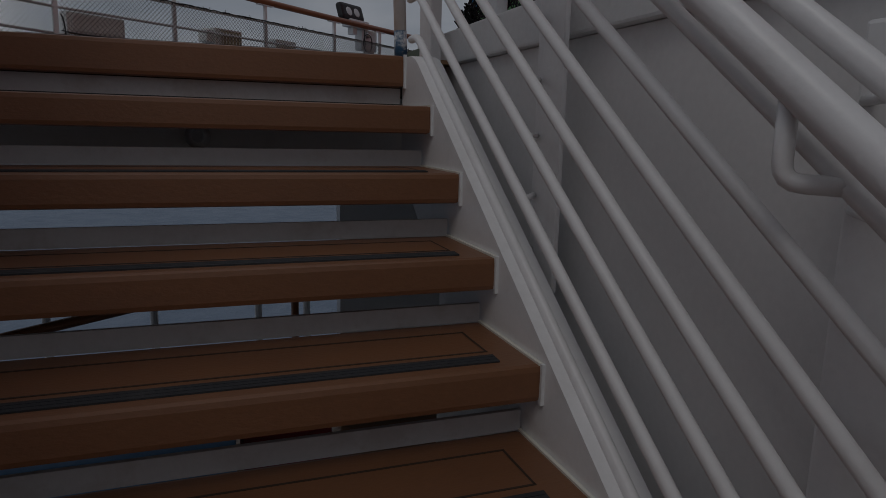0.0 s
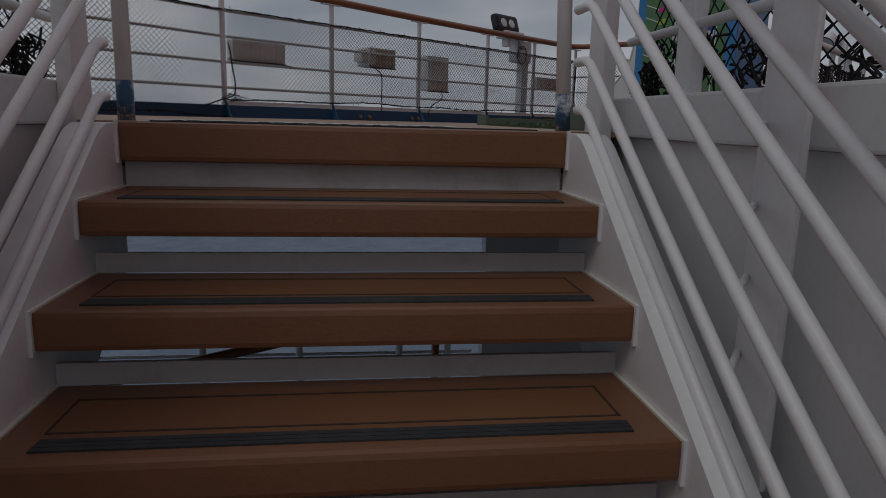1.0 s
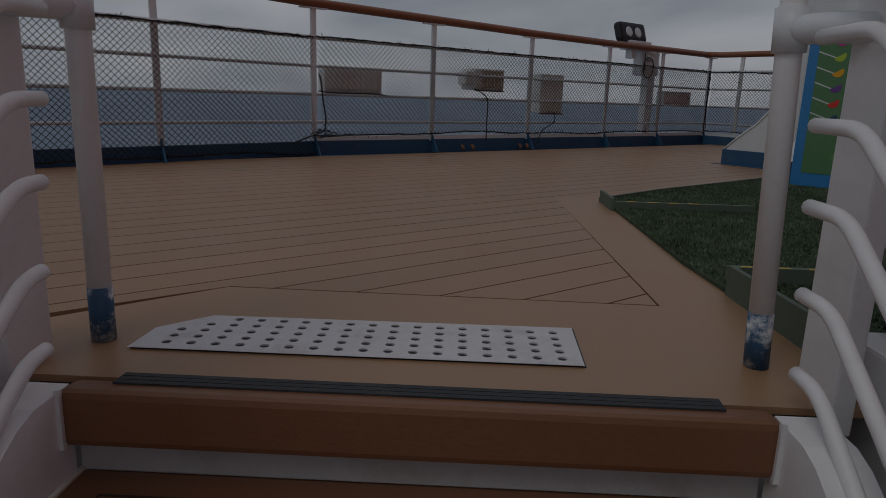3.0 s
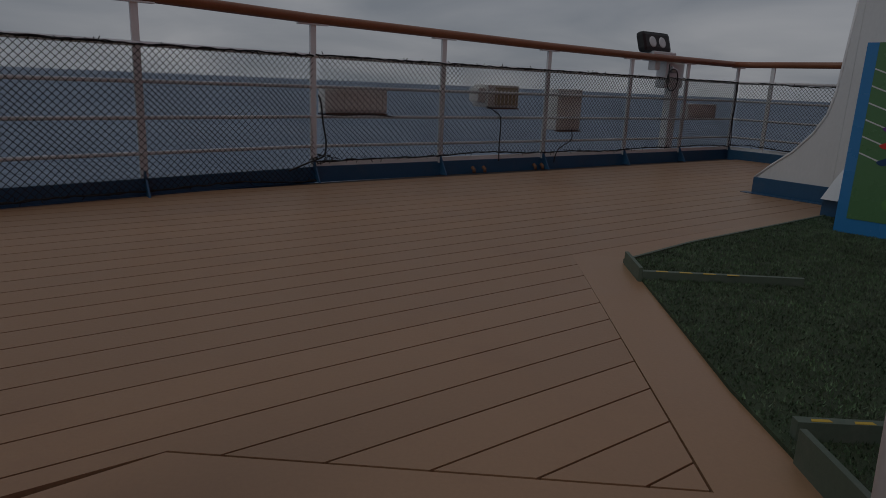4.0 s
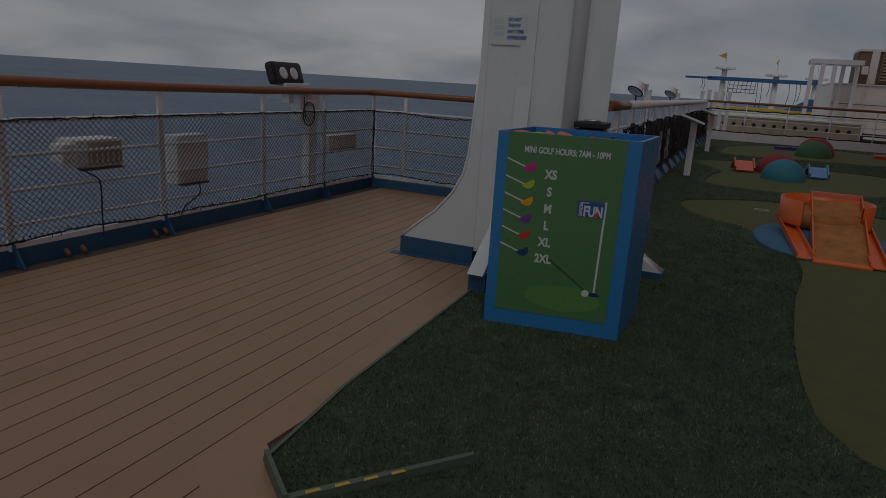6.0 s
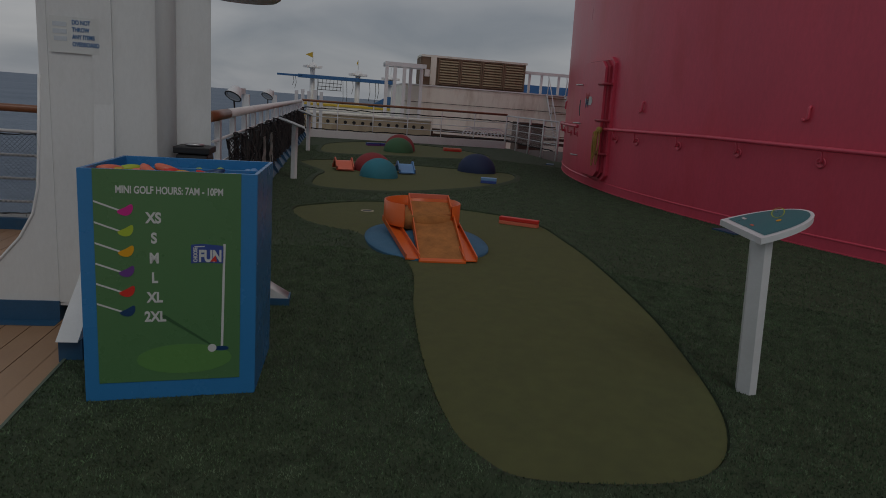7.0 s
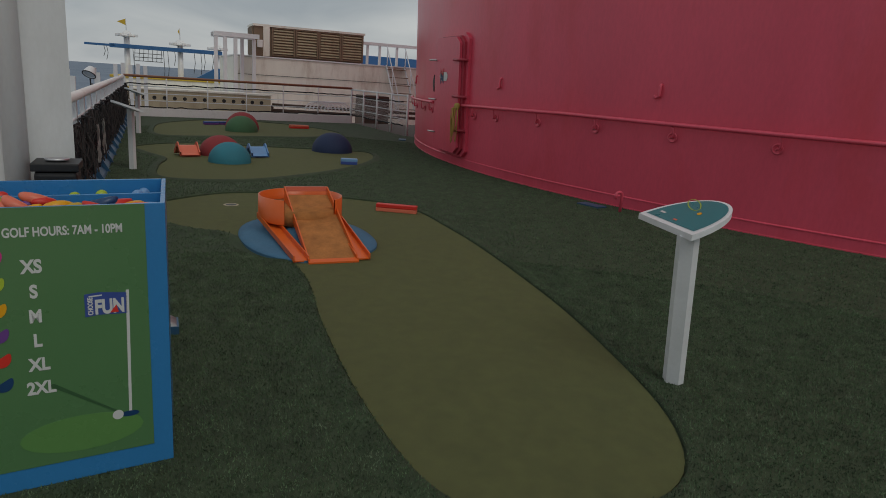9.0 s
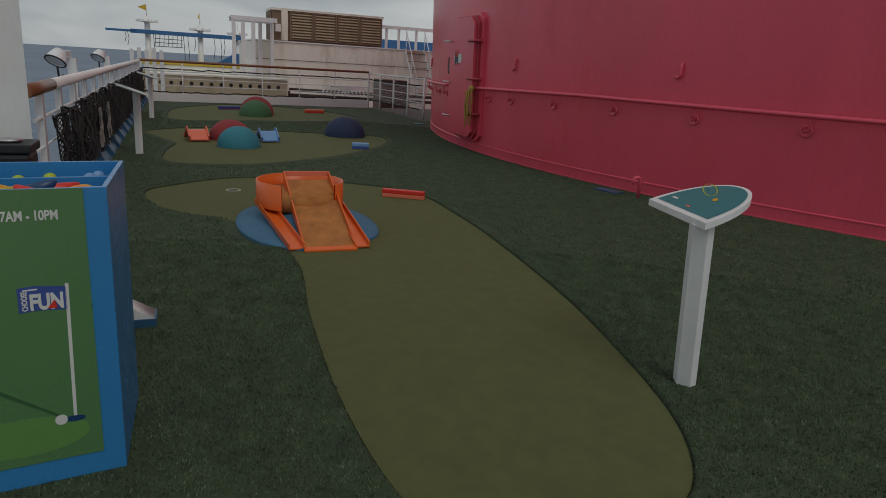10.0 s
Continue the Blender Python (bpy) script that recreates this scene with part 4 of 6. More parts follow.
uq = post_u[7]
cable([uv(uq + 0.02, RV - 0.05, 0.66), uv(uq + 0.04, RV - 0.055, 0.6), uv(uq + 0.06, RV - 0.05, 0.45), uv(uq + 0.08, RV - 0.06, 0.3), uv(uq + 0.05, RV - 0.07, 0.2), uv(uq - 0.1, RV - 0.09, 0.15), uv(uq - 0.25, RV - 0.1, 0.1)], 0.0065, "black rope end hanging from the net on a rail post")
cable([uv(uq + 0.02, RV - 0.05, 0.52), uv(uq + 0.2, RV - 0.045, 0.51), uv(uq + 0.5, RV - 0.04, 0.515), uv(uq + 0.7, RV - 0.04, 0.5)], 0.0055, "black cable along the floodlight bracket")
bm = bmesh.new()
knot = random.Random(21)
for q in range(18):
    p = [uv(uq + 0.03 + knot.uniform(-0.08, 0.08), RV - 0.075 + knot.uniform(-0.03, 0.02), 0.17 + knot.uniform(-0.03, 0.04))]
    for w in range(4):
        p.append(p[-1] + U * knot.uniform(-0.035, 0.035) + V * knot.uniform(-0.01, 0.01) + Vector((0, 0, knot.uniform(-0.014, 0.014))))
    tube(bm, p, 0.0035, 4, False)
tagged(solid("net_bunch", bm, NETM, "bunched black net cord at the post foot", "net"), kind="stuff")

# ---- kerbs at the turf edge ----
kerb = thing("turf_kerb", (0.79, 2.4, 0), "grey-green painted metal kerb with yellow stripes at the turf edge", "kerb", "turf kerbs")
bm = bmesh.new()
prism(bm, [(0.787, 2.195), (0.803, 2.195), (0.803, 2.48), (0.787, 2.48)], 0.0, 0.062)
part("side", bm, GREENEDGE, kerb)
bm = bmesh.new()
prism(bm, [(0.804, 2.195), (1.49, 2.215), (1.495, 2.235), (0.804, 2.223)], 0.005, 0.046)
bar = part("bar", bm, GREENEDGE, kerb)
for k in range(4):
    bm = bmesh.new()
    x = 0.86 + k * 0.1
    prism(bm, [(x, 2.2), (x + 0.055, 2.203), (x + 0.05, 2.217), (x + 0.004, 2.215)], 0.0455, 0.047)
    part("yellow_stripe", bm, YELLOW, bar, "worn yellow stripe")
kerb = thing("turf_kerb", (0.84, 0.6, 0), "grey-green painted metal kerb with yellow stripes at the turf edge", "kerb", "turf kerbs")
bm = bmesh.new()
prism(bm, [(0.822, 0.3), (0.838, 0.3), (0.824, 0.785), (0.808, 0.785)], 0.0, 0.085)
part("side", bm, GREENEDGE, kerb)
bm = bmesh.new()
prism(bm, [(0.846, 0.865), (1.5, 0.885), (1.5, 0.905), (0.846, 0.895)], 0.005, 0.06)
bar = part("bar", bm, GREENEDGE, kerb)
for k in range(4):
    bm = bmesh.new()
    x = 0.88 + k * 0.1
    prism(bm, [(x, 0.872), (x + 0.05, 0.874), (x + 0.046, 0.886), (x + 0.004, 0.884)], 0.0595, 0.061)
    part("yellow_stripe", bm, YELLOW, bar, "worn yellow stripe")
bm = bmesh.new()
prism(bm, [tuple((uv(u, v))[:2]) for u, v in ((2.21, 1.417), (2.85, 1.49), (4.6, 1.55), (4.6, 1.566), (2.85, 1.506), (2.2, 1.431))], 0.0, 0.02)
solid("trim", bm, GREENEDGE, "thin grey-green edging between deck and turf", "trim", kind="structure")

# ---- mast with flared feet ----
mast = thing("white_mast", uv(5.55, 1.4, 0), "tall white steel mast with flared feet and blue plinth", "mast")
prof = [(0.57, 0.13), (0.44, 0.25), (0.29, 0.37), (0.155, 0.53), (0.075, 0.68), (0.04, 0.84), (0.022, 1.1), (0.0, 1.5), (0.0, 5.2)]
bm = bmesh.new()
prism(bm, [tuple(uv(u, v)[:2]) for u, v in ((5.17, 0.92), (5.95, 1.11), (5.95, 1.7), (5.17, 1.86))], 0.1, 5.2)
part("trunk", bm, MAST_WHITE, mast)
bm = bmesh.new()
span(bm, (5.165, 1.47, 0.12), (5.175, 1.862, 5.2), MUV, 0.002)
part("front_plate", bm, MAST_WHITE, mast)
bm = bmesh.new()
tube(bm, [uv(5.15, 1.17, 0.12), uv(5.15, 1.17, 5.2)], 0.055, 14)
part("downpipe", bm, MAST_WHITE, mast)
for s, c0 in ((1, 1.87), (-1, 0.92)):
    bm = bmesh.new()
    shape = prof if s > 0 else [(0.46, 0.062), (0.33, 0.14), (0.21, 0.25), (0.11, 0.42), (0.03, 0.7), (-0.05, 0.86)]
    pts = [(c0 + s * d, z) for d, z in shape] + [(c0 - (0.05 if s > 0 else -0.2), shape[-1][1]), (c0 - (0.05 if s > 0 else -0.2), shape[0][1])]
    ua, ub = (5.16, 5.66) if s > 0 else (5.56, 5.72)
    a = [bm.verts.new(uv(ua, v, z)) for v, z in pts]
    b = [bm.verts.new(uv(ub, v, z)) for v, z in pts]
    bm.faces.new(a)
    bm.faces.new(b[::-1])
    for i in range(len(pts)):
        j = (i + 1) % len(pts)
        bm.faces.new((a[i], a[j], b[j], b[i])).smooth = i < len(shape) - 1
    part("flared_foot", bm, MAST_WHITE, mast)
    bm = bmesh.new()
    lo, hi = sorted((c0 - s * 0.05, c0 + s * 0.575))
    span(bm, (ua - 0.01, lo if s > 0 else lo + 0.105, 0.0), (ub + 0.01, hi, 0.131 if s > 0 else 0.0625), MUV)
    part("plinth", bm, NAVY, mast, "blue painted plinth")
    if s > 0:
        bm = bmesh.new()
        span(bm, (5.06, lo, 0.0008), (5.15, hi + 0.05, 0.004), MUV)
        part("plinth_margin", bm, NAVY, mast)
        bm = bmesh.new()
        rim = [uv(5.158, v, z) for v, z in pts[:8]]
        tube(bm, rim, 0.009, 6)
        part("edge_bead", bm, WHITE_WORN, mast)
bm = bmesh.new()
pts = [(5.16 - d * 1.24, z) for d, z in prof[:7]] + [(5.155, 1.35), (5.155, 5.2), (5.25, 5.2), (5.25, 0.13)]
a = [bm.verts.new(uv(u, 1.47, z)) for u, z in pts]
b = [bm.verts.new(uv(u, 1.58, z)) for u, z in pts]
bm.faces.new(a)
bm.faces.new(b[::-1])
for i in range(len(pts)):
    j = (i + 1) % len(pts)
    bm.faces.new((a[i], a[j], b[j], b[i]))
part("flared_foot", bm, MAST_WHITE, mast)
bm = bmesh.new()
span(bm, (4.50, 1.465, 0.0), (5.15, 1.585, 0.131), MUV)
part("plinth", bm, NAVY, mast, "blue painted plinth")
bm = bmesh.new()
lathe(bm, [(0.01, 2.035), (0.2, 2.03), (0.23, 2.05), (0.23, 2.07), (0.01, 2.11)], 24, MUV @ Matrix.Translation((5.3, 0.76, 0)))
part("lamp_hood", bm, MAST_WHITE, mast)
# notice on the mast
nb = MUV @ Matrix.Translation((5.158, 1.80, 1.63)) @ Matrix.Rotation(-math.pi / 2, 4, "Z") @ Matrix.Rotation(math.pi / 2, 4, "X")
bm = bmesh.new()
span(bm, (0.0, 0.0, 0.0), (0.262, 0.2, 0.003), nb)
notice = part("notice", bm, PRINTWHITE, mast, "small faded white notice with blue writing")
for k, line in enumerate(("DO NOT", "THROW", "ANY ITEMS", "OVERBOARD")):
    lettering("writing", line, 0.034, nb @ Matrix.Translation((0.118, 0.16 - 0.04 * k, 0.0035)) @ Matrix.Diagonal((0.72, 1, 1, 1)), CRANEBLUE, notice, 0.001)
for k, (x, w) in enumerate(((0.02, 0.07), (0.015, 0.075), (0.015, 0.075))):
    bm = bmesh.new()
    span(bm, (x, 0.065 + 0.04 * k, 0.003), (x + w, 0.09 + 0.04 * k, 0.0042), nb)
    part("faded_print", bm, FADED, notice)

# ---- golf club box ----
b0, bx, bd = Vector((2.27, 3.525, 0.012)), Vector((0.74, -0.673, 0)).normalized(), Vector((0.785, 0.62, 0)).normalized()
MB = Matrix.Translation(b0) @ Matrix(((bx.x, bd.x, 0, 0), (bx.y, bd.y, 0, 0), (0, 0, 1, 0), (0, 0, 0, 1)))
BW, BD, BH = 0.765, 0.62, 1.105
cbox = thing("club_box", tuple(b0 + bx * BW / 2 + bd * BD / 2), "blue and green golf club and ball box on the turf", "storage box")
bm = bmesh.new()
span(bm, (0, 0, 0), (BW, 0.018, BH), MB, 0.003)
front = part("front_panel", bm, SKYBLUE, cbox)
for nm, lo, hi in (("side_panel", (0, 0.019, 0), (0.018, BD, BH)), ("side_panel", (BW - 0.018, 0.019, 0), (BW, BD, BH)), ("back_panel", (0.019, BD - 0.018, 0), (BW - 0.019, BD, BH)), ("bottom_panel", (0.019, 0.019, 0.01), (BW - 0.019, BD - 0.019, 0.03)),
                   ("tray", (0.019, 0.019, BH - 0.13), (BW - 0.019, BD - 0.019, BH - 0.11)), ("divider", (0.019, 0.40, BH - 0.11), (BW - 0.019, 0.415, BH - 0.03))):
    bm = bmesh.new()
    span(bm, lo, hi, MB, 0.002)
    part(nm, bm, SKYBLUE, cbox)
for k in range(1, 5):
    bm = bmesh.new()
    x = BW * k / 5
    span(bm, (x - 0.005, 0.416, BH - 0.11), (x + 0.005, BD - 0.019, BH - 0.06), MB)
    part("divider", bm, SKYBLUE, cbox)
bm = bmesh.new()
span(bm, (0.062, -0.003, 0.09), (0.692, 0.0005, BH + 0.0), MB)
sign = part("sign_panel", bm, GREENPANEL, front, "green printed sign panel")
MF = MB @ Matrix.Rotation(math.pi / 2, 4, "X")      # x along the face, y up


def face_shape(name, poly, material, depth=0.0042, parent=sign):
    bm = bmesh.new()
    prism(bm, poly, 0.003, depth, MF)
    return part(name, bm, material, parent)


def oval(cx, cy, rx, ry, a=0.0, n=20):
    return [(cx + rx * math.cos(t) * math.cos(a) - ry * math.sin(t) * math.sin(a), cy + rx * math.cos(t) * math.sin(a) + ry * math.sin(t) * math.cos(a)) for t in (2 * math.pi * k / n for k in range(n))]


def bean(cx, cy, a):
    """A bent club head."""
    pts = [(0.036 * math.cos(t), 0.019 * math.sin(t) + 11 * (0.036 * math.cos(t)) ** 2 - 0.006) for t in (2 * math.pi * k / 20 for k in range(20))]
    return [(cx + x * math.cos(a) - y * math.sin(a), cy + x * math.sin(a) + y * math.cos(a)) for x, y in pts]


lettering("writing", "MINI GOLF HOURS: 7AM - 10PM", 0.047, MF @ Matrix.Translation((0.153, 1.0, 0.003)) @ Matrix.Diagonal((0.695, 1, 1, 1)), PRINTWHITE, sign, 0.0012)
face_shape("printed_hill", oval(0.44, 0.20, 0.215, 0.075), LIGHTGREEN)
for k, (word, c) in enumerate((("XS", PINK), ("S", LIME), ("M", AMBER), ("L", PURPLE), ("XL", REDBAR), ("2XL", DKBLUE))):
    y = 0.866 - 0.0945 * k
    lettering("writing", word, 0.068, MF @ Matrix.Translation((0.31, y, 0.003)) @ Matrix.Diagonal((0.8, 1, 1, 1)), PRINTWHITE, sign, 0.0025, "CENTER")
    yy = 0.938 - 0.0955 * k
    face_shape("printed_shaft", [(0.064, yy + 0.018), (0.17, yy - 0.022), (0.17, yy - 0.014), (0.064, yy + 0.026)], PRINTWHITE)
    face_shape("printed_head", bean(0.195, yy - 0.016, 0.5), c, 0.0047)
face_shape("printed_pole", [(0.603, 0.24), (0.614, 0.24), (0.624, 0.77), (0.613, 0.77)], PRINTWHITE)
face_shape("printed_hole", oval(0.606, 0.247, 0.035, 0.012), DKBLUE, 0.0046)
face_shape("printed_ball", oval(0.563, 0.25, 0.02, 0.02), PRINTWHITE, 0.005)
flag = face_shape("printed_flag", [(0.47, 0.675), (0.52, 0.68), (0.615, 0.675), (0.615, 0.76), (0.52, 0.77), (0.47, 0.765)], MIDBLUE)
lettering("writing", "FUN", 0.078, MF @ Matrix.Translation((0.503, 0.685, 0.0043)) @ Matrix.Diagonal((0.68, 1, 1, 1)), PRINTWHITE, sign, 0.003)
lettering("writing", "CHOOSE", 0.024, MF @ Matrix.Translation((0.497, 0.682, 0.0043)) @ Matrix.Rotation(math.pi / 2, 4, "Z") @ Matrix.Diagonal((0.72, 1, 1, 1)), PRINTWHITE, sign, 0.0008)
face_shape("printed_bar", [(0.485, 0.753), (0.53, 0.755), (0.53, 0.76), (0.485, 0.758)], PRINTWHITE, 0.0047)
face_shape("printed_fin", [(0.555, 0.685), (0.585, 0.685), (0.578, 0.715)], REDBAR, 0.0062)
face_shape("printed_line", [(0.33, 0.42), (0.56, 0.262), (0.565, 0.267), (0.35, 0.425)], PRINTGREEN, 0.0044)

# club heads and balls in the tray
rr = random.Random(12)
cols = [YELLOW, REDBAR, SALMON, PURPLE, AMBER, REDBAR, DKBLUE, YELLOW, DKBLUE, REDBAR, AMBER, PALEBLUE, SALMON, LIME]
for k in range(34):
    x, y, z = 0.08 + 0.6 * (k % 13) / 12, 0.08 + 0.27 * rr.random(), BH - 0.075 + 0.05 * rr.random()
    bm = bmesh.new()
    bmesh.ops.create_uvsphere(bm, u_segments=14, v_segments=8, radius=1.0)
    bmesh.ops.scale(bm, vec=(0.065, 0.026, 0.024), verts=bm.verts)
    for vv in bm.verts:
        vv.co.y += 5.0 * vv.co.x ** 2
        vv.co.z = max(vv.co.z, -0.017)
    bmesh.ops.transform(bm, matrix=MB @ Matrix.Translation((x, y, z)) @ Euler((rr.uniform(-0.6, 0.6), rr.uniform(-0.4, 0.4), rr.uniform(-0.9, 0.9))).to_matrix().to_4x4(), verts=bm.verts)
    for f in bm.faces:
        f.smooth = True
    solid("putter_head", bm, cols[k % len(cols)], "bright plastic golf putter head lying in the box", "golf putter", "putters in the box")
for x, y, c in ((0.13, 0.55, REDBAR), (0.4, 0.5, LIME), (0.5, 0.54, LIME), (0.645, 0.52, PALEBLUE), (0.67, 0.57, PALEBLUE), (0.24, 0.5, AMBER)):
    bm = bmesh.new()
    bmesh.ops.create_uvsphere(bm, u_segments=16, v_segments=10, radius=0.026)
    bmesh.ops.transform(bm, matrix=MB @ Matrix.Translation((x, y, BH - 0.06)), verts=bm.verts)
    for f in bm.faces:
        f.smooth = True
    solid("golf_ball", bm, c, "coloured mini golf ball in a box compartment", "golf ball", "balls in the box")

# ---- funnel ----
def rail_up(deg):
    """The funnel's rail climbs a little past the door."""
    return 0.02 + 0.06 * min(1.0, (deg - 130) / 12) if deg > 130 else 0.0


FC, FR, FH = Vector((23.36, -6.79, 0)), 14.93, 16.0
funnel = thing("ship_funnel", tuple(FC), "huge round red-painted steel ship funnel", "funnel")
def on_funnel(deg, z, off=0.0):
    r = FR + 0.03 * z + off
    return FC + Vector((r * math.cos(radians(deg)), r * math.sin(radians(deg)), z))
bm = bmesh.new()
lathe(bm, [(FR - 0.4, -0.01), (FR, 0.0), (FR, 0.2)] + [(FR + 0.03 * z, z) for z in (1, 3, 6, 10, 16)] + [(1, 16.4)], 192, Matrix.Translation(FC))
part("shell", bm, RED, funnel)
bm = bmesh.new()
lathe(bm, [(FR - 0.05, 0.012), (FR + 0.012, 0.012), (FR + 0.012, 0.028), (FR + 0.004, 0.032), (FR + 0.006, 0.165), (FR + 0.016, 0.168), (FR + 0.016, 0.178), (FR, 0.19)], 192, Matrix.Translation(FC))
for f in bm.faces:
    f.smooth = False
part("base_flange", bm, RED, funnel)
for a0, a1 in ((105, 123.6), (130.2, 165)):
    bm = bmesh.new()
    n = int((a1 - a0) * 1.5)
    tube(bm, [on_funnel(a0 + (a1 - a0) * k / n, 1.22 + rail_up(a0 + (a1 - a0) * k / n), 0.11) for k in range(n + 1)], 0.03, 8)
    part("handrail", bm, RED, funnel)
for a in (109, 114, 119, 122, 131.5, 134.6, 139.3, 144.2, 149.2, 154.5, 159.6):
    bm = bmesh.new()
    d = rail_up(a)
    p = [on_funnel(a + 0.12, d + 1.2, 0.10), on_funnel(a + 0.22, d + 1.12, 0.10), on_funnel(a + 0.2, d + 1.05, 0.09), on_funnel(a, d + 1.03, 0.08), on_funnel(a, d + 1.05, 0.0)]
    tube(bm, bend(p, 0.03, 3), 0.014, 6)
    n = on_funnel(a, d + 1.05, 1.0) - on_funnel(a, d + 1.05, 0.0)
    lathe(bm, [(0.07, 0.0), (0.07, 0.012), (0.055, 0.016), (0.05, 0.006), (0.001, 0.006)], 18, Matrix.Translation(on_funnel(a, d + 1.04, 0.006)) @ n.to_track_quat("Z", "Y").to_matrix().to_4x4())
    part("rail_bracket", bm, RED, funnel)
for a, z in ((113, 1.68), (123.6, 1.65), (134.9, 1.69), (148.1, 1.72), (160.5, 1.75)):
    bm = bmesh.new()
    n = on_funnel(a, z, 1.0) - on_funnel(a, z, 0.0)
    q = Matrix.Translation(on_funnel(a, z, 0.0)) @ n.to_track_quat("Z", "Y").to_matrix().to_4x4()
    tube(bm, [q @ Vector(w) for w in bend([(0.025, 0.1, 0.0), (0.025, 0.085, 0.035), (0.025, -0.06, 0.035), (-0.035, -0.09, 0.035), (-0.04, -0.05, 0.035)], 0.02, 3)], 0.02, 8)
    part("lug", bm, RED, funnel)


def door_sheet(a0, a1, z0, z1, off, th, n=8):
    """A sheet that follows the funnel's round."""
    bm = bmesh.new()
    ring = []
    for k in range(n + 1):
        a = a0 + (a1 - a0) * k / n
        e = 0.12 if k in (0, n) else 0.0
        ring.append([bm.verts.new(on_funnel(a, z, o)) for z, o in ((z0 + e, off), (z1 - e, off), (z1 - e, off + th), (z0 + e, off + th))])
    for p, q in zip(ring, ring[1:]):
        for i in range(4):
            bm.faces.new((p[i], p[(i + 1) % 4], q[(i + 1) % 4], q[i]))
    bm.faces.new(ring[0])
    bm.faces.new(ring[-1][::-1])
    return bm


part("door_frame", door_sheet(125.0, 130.5, 0.22, 2.62, -0.01, 0.07), RED, funnel)
part("door_gasket", door_sheet(125.2, 130.15, 0.26, 2.56, 0.06, 0.05), DARKRED, funnel)
door = part("door", door_sheet(124.6, 129.75, 0.28, 2.54, 0.111, 0.05), RED, funnel, "red steel weathertight door")
for z in (0.75, 1.4, 2.1):
    bm = bmesh.new()
    tube(bm, [on_funnel(129.0, z, 0.185), on_funnel(130.1, z, 0.17), on_funnel(130.5, z, 0.06)], 0.03, 6)
    part("hinge", bm, DARKRED, door)
for z in (0.62, 1.3, 2.1):
    bm = bmesh.new()
    tube(bm, [on_funnel(125.2, z, 0.18), on_funnel(124.9, z, 0.26), on_funnel(124.3, z, 0.26)], 0.018, 6)
    part("dog_handle", bm, STEEL, door)
part("placard", door_sheet(125.9, 127.6, 1.69, 1.86, 0.162, 0.006), PRINTWHITE, door, "white safety placard")
for k in range(3):
    part("placard_print", door_sheet(126.1, 126.8, 1.72 + 0.05 * k, 1.745 + 0.05 * k, 0.169, 0.003, 2), DKBLUE if k < 2 else REDBAR, door)
part("lock", door_sheet(123.0, 123.5, 1.45, 1.8, 0.02, 0.06, 2), BLACK, funnel, "black door lock grip")
bm = bmesh.new()
for k in range(6):
    a = 130.0 + 0.1 * rr.uniform(-1, 1)
    zb = 0.5 + 0.35 * rr.random()
    w = 0.22 + 0.5 * rr.random()
    lean = rr.uniform(-0.3, 0.05)
    tube(bm, [on_funnel(a, 1.24, 0.2)] + [on_funnel(a + w * math.sin(t) * 0.6 + lean * (0.5 - 0.5 * math.cos(t)) * 1.6, 1.2 - (1.2 - zb) * (0.5 - 0.5 * math.cos(t)), 0.2 + 0.02 * k) for t in (k2 * math.pi / 6 for k2 in range(1, 12))] + [on_funnel(a, 1.24, 0.2)], 0.0085, 5)
lathe(bm, [(0.03, -0.07), (0.055, -0.03), (0.06, 0.03), (0.03, 0.06)], 10, Matrix.Translation(on_funnel(130.0, 1.22, 0.2)))
solid("rope_hank", bm, ROPE, "yellow rope hank hung on the red handrail", "rope")
bm = bmesh.new()
p = on_funnel(147.4, 0.0, 0.35)
tube(bm, bend([p + Vector((0, 0, 0.012)), p + Vector((0, 0, 0.3)), p + Vector((-0.06, 0.08, 0.3)), p + Vector((-0.06, 0.08, 0.2))], 0.05), 0.022, 8)
solid("vent_pipe", bm, RED, "small red bent vent pipe beside the funnel", "pipe")
for a in (108, 145.5):
    bm = bmesh.new()
    p = on_funnel(a, 0, 0.35)
    span(bm, (-0.2, -0.1, 0.012), (0.2, 0.1, 0.034), Matrix.Translation(p) @ Matrix.Rotation(radians(a + 90), 4, "Z"))
    solid("floor_plate", bm, NAVY, "small dark deck plate at the funnel foot", "deck plate", "deck plates")

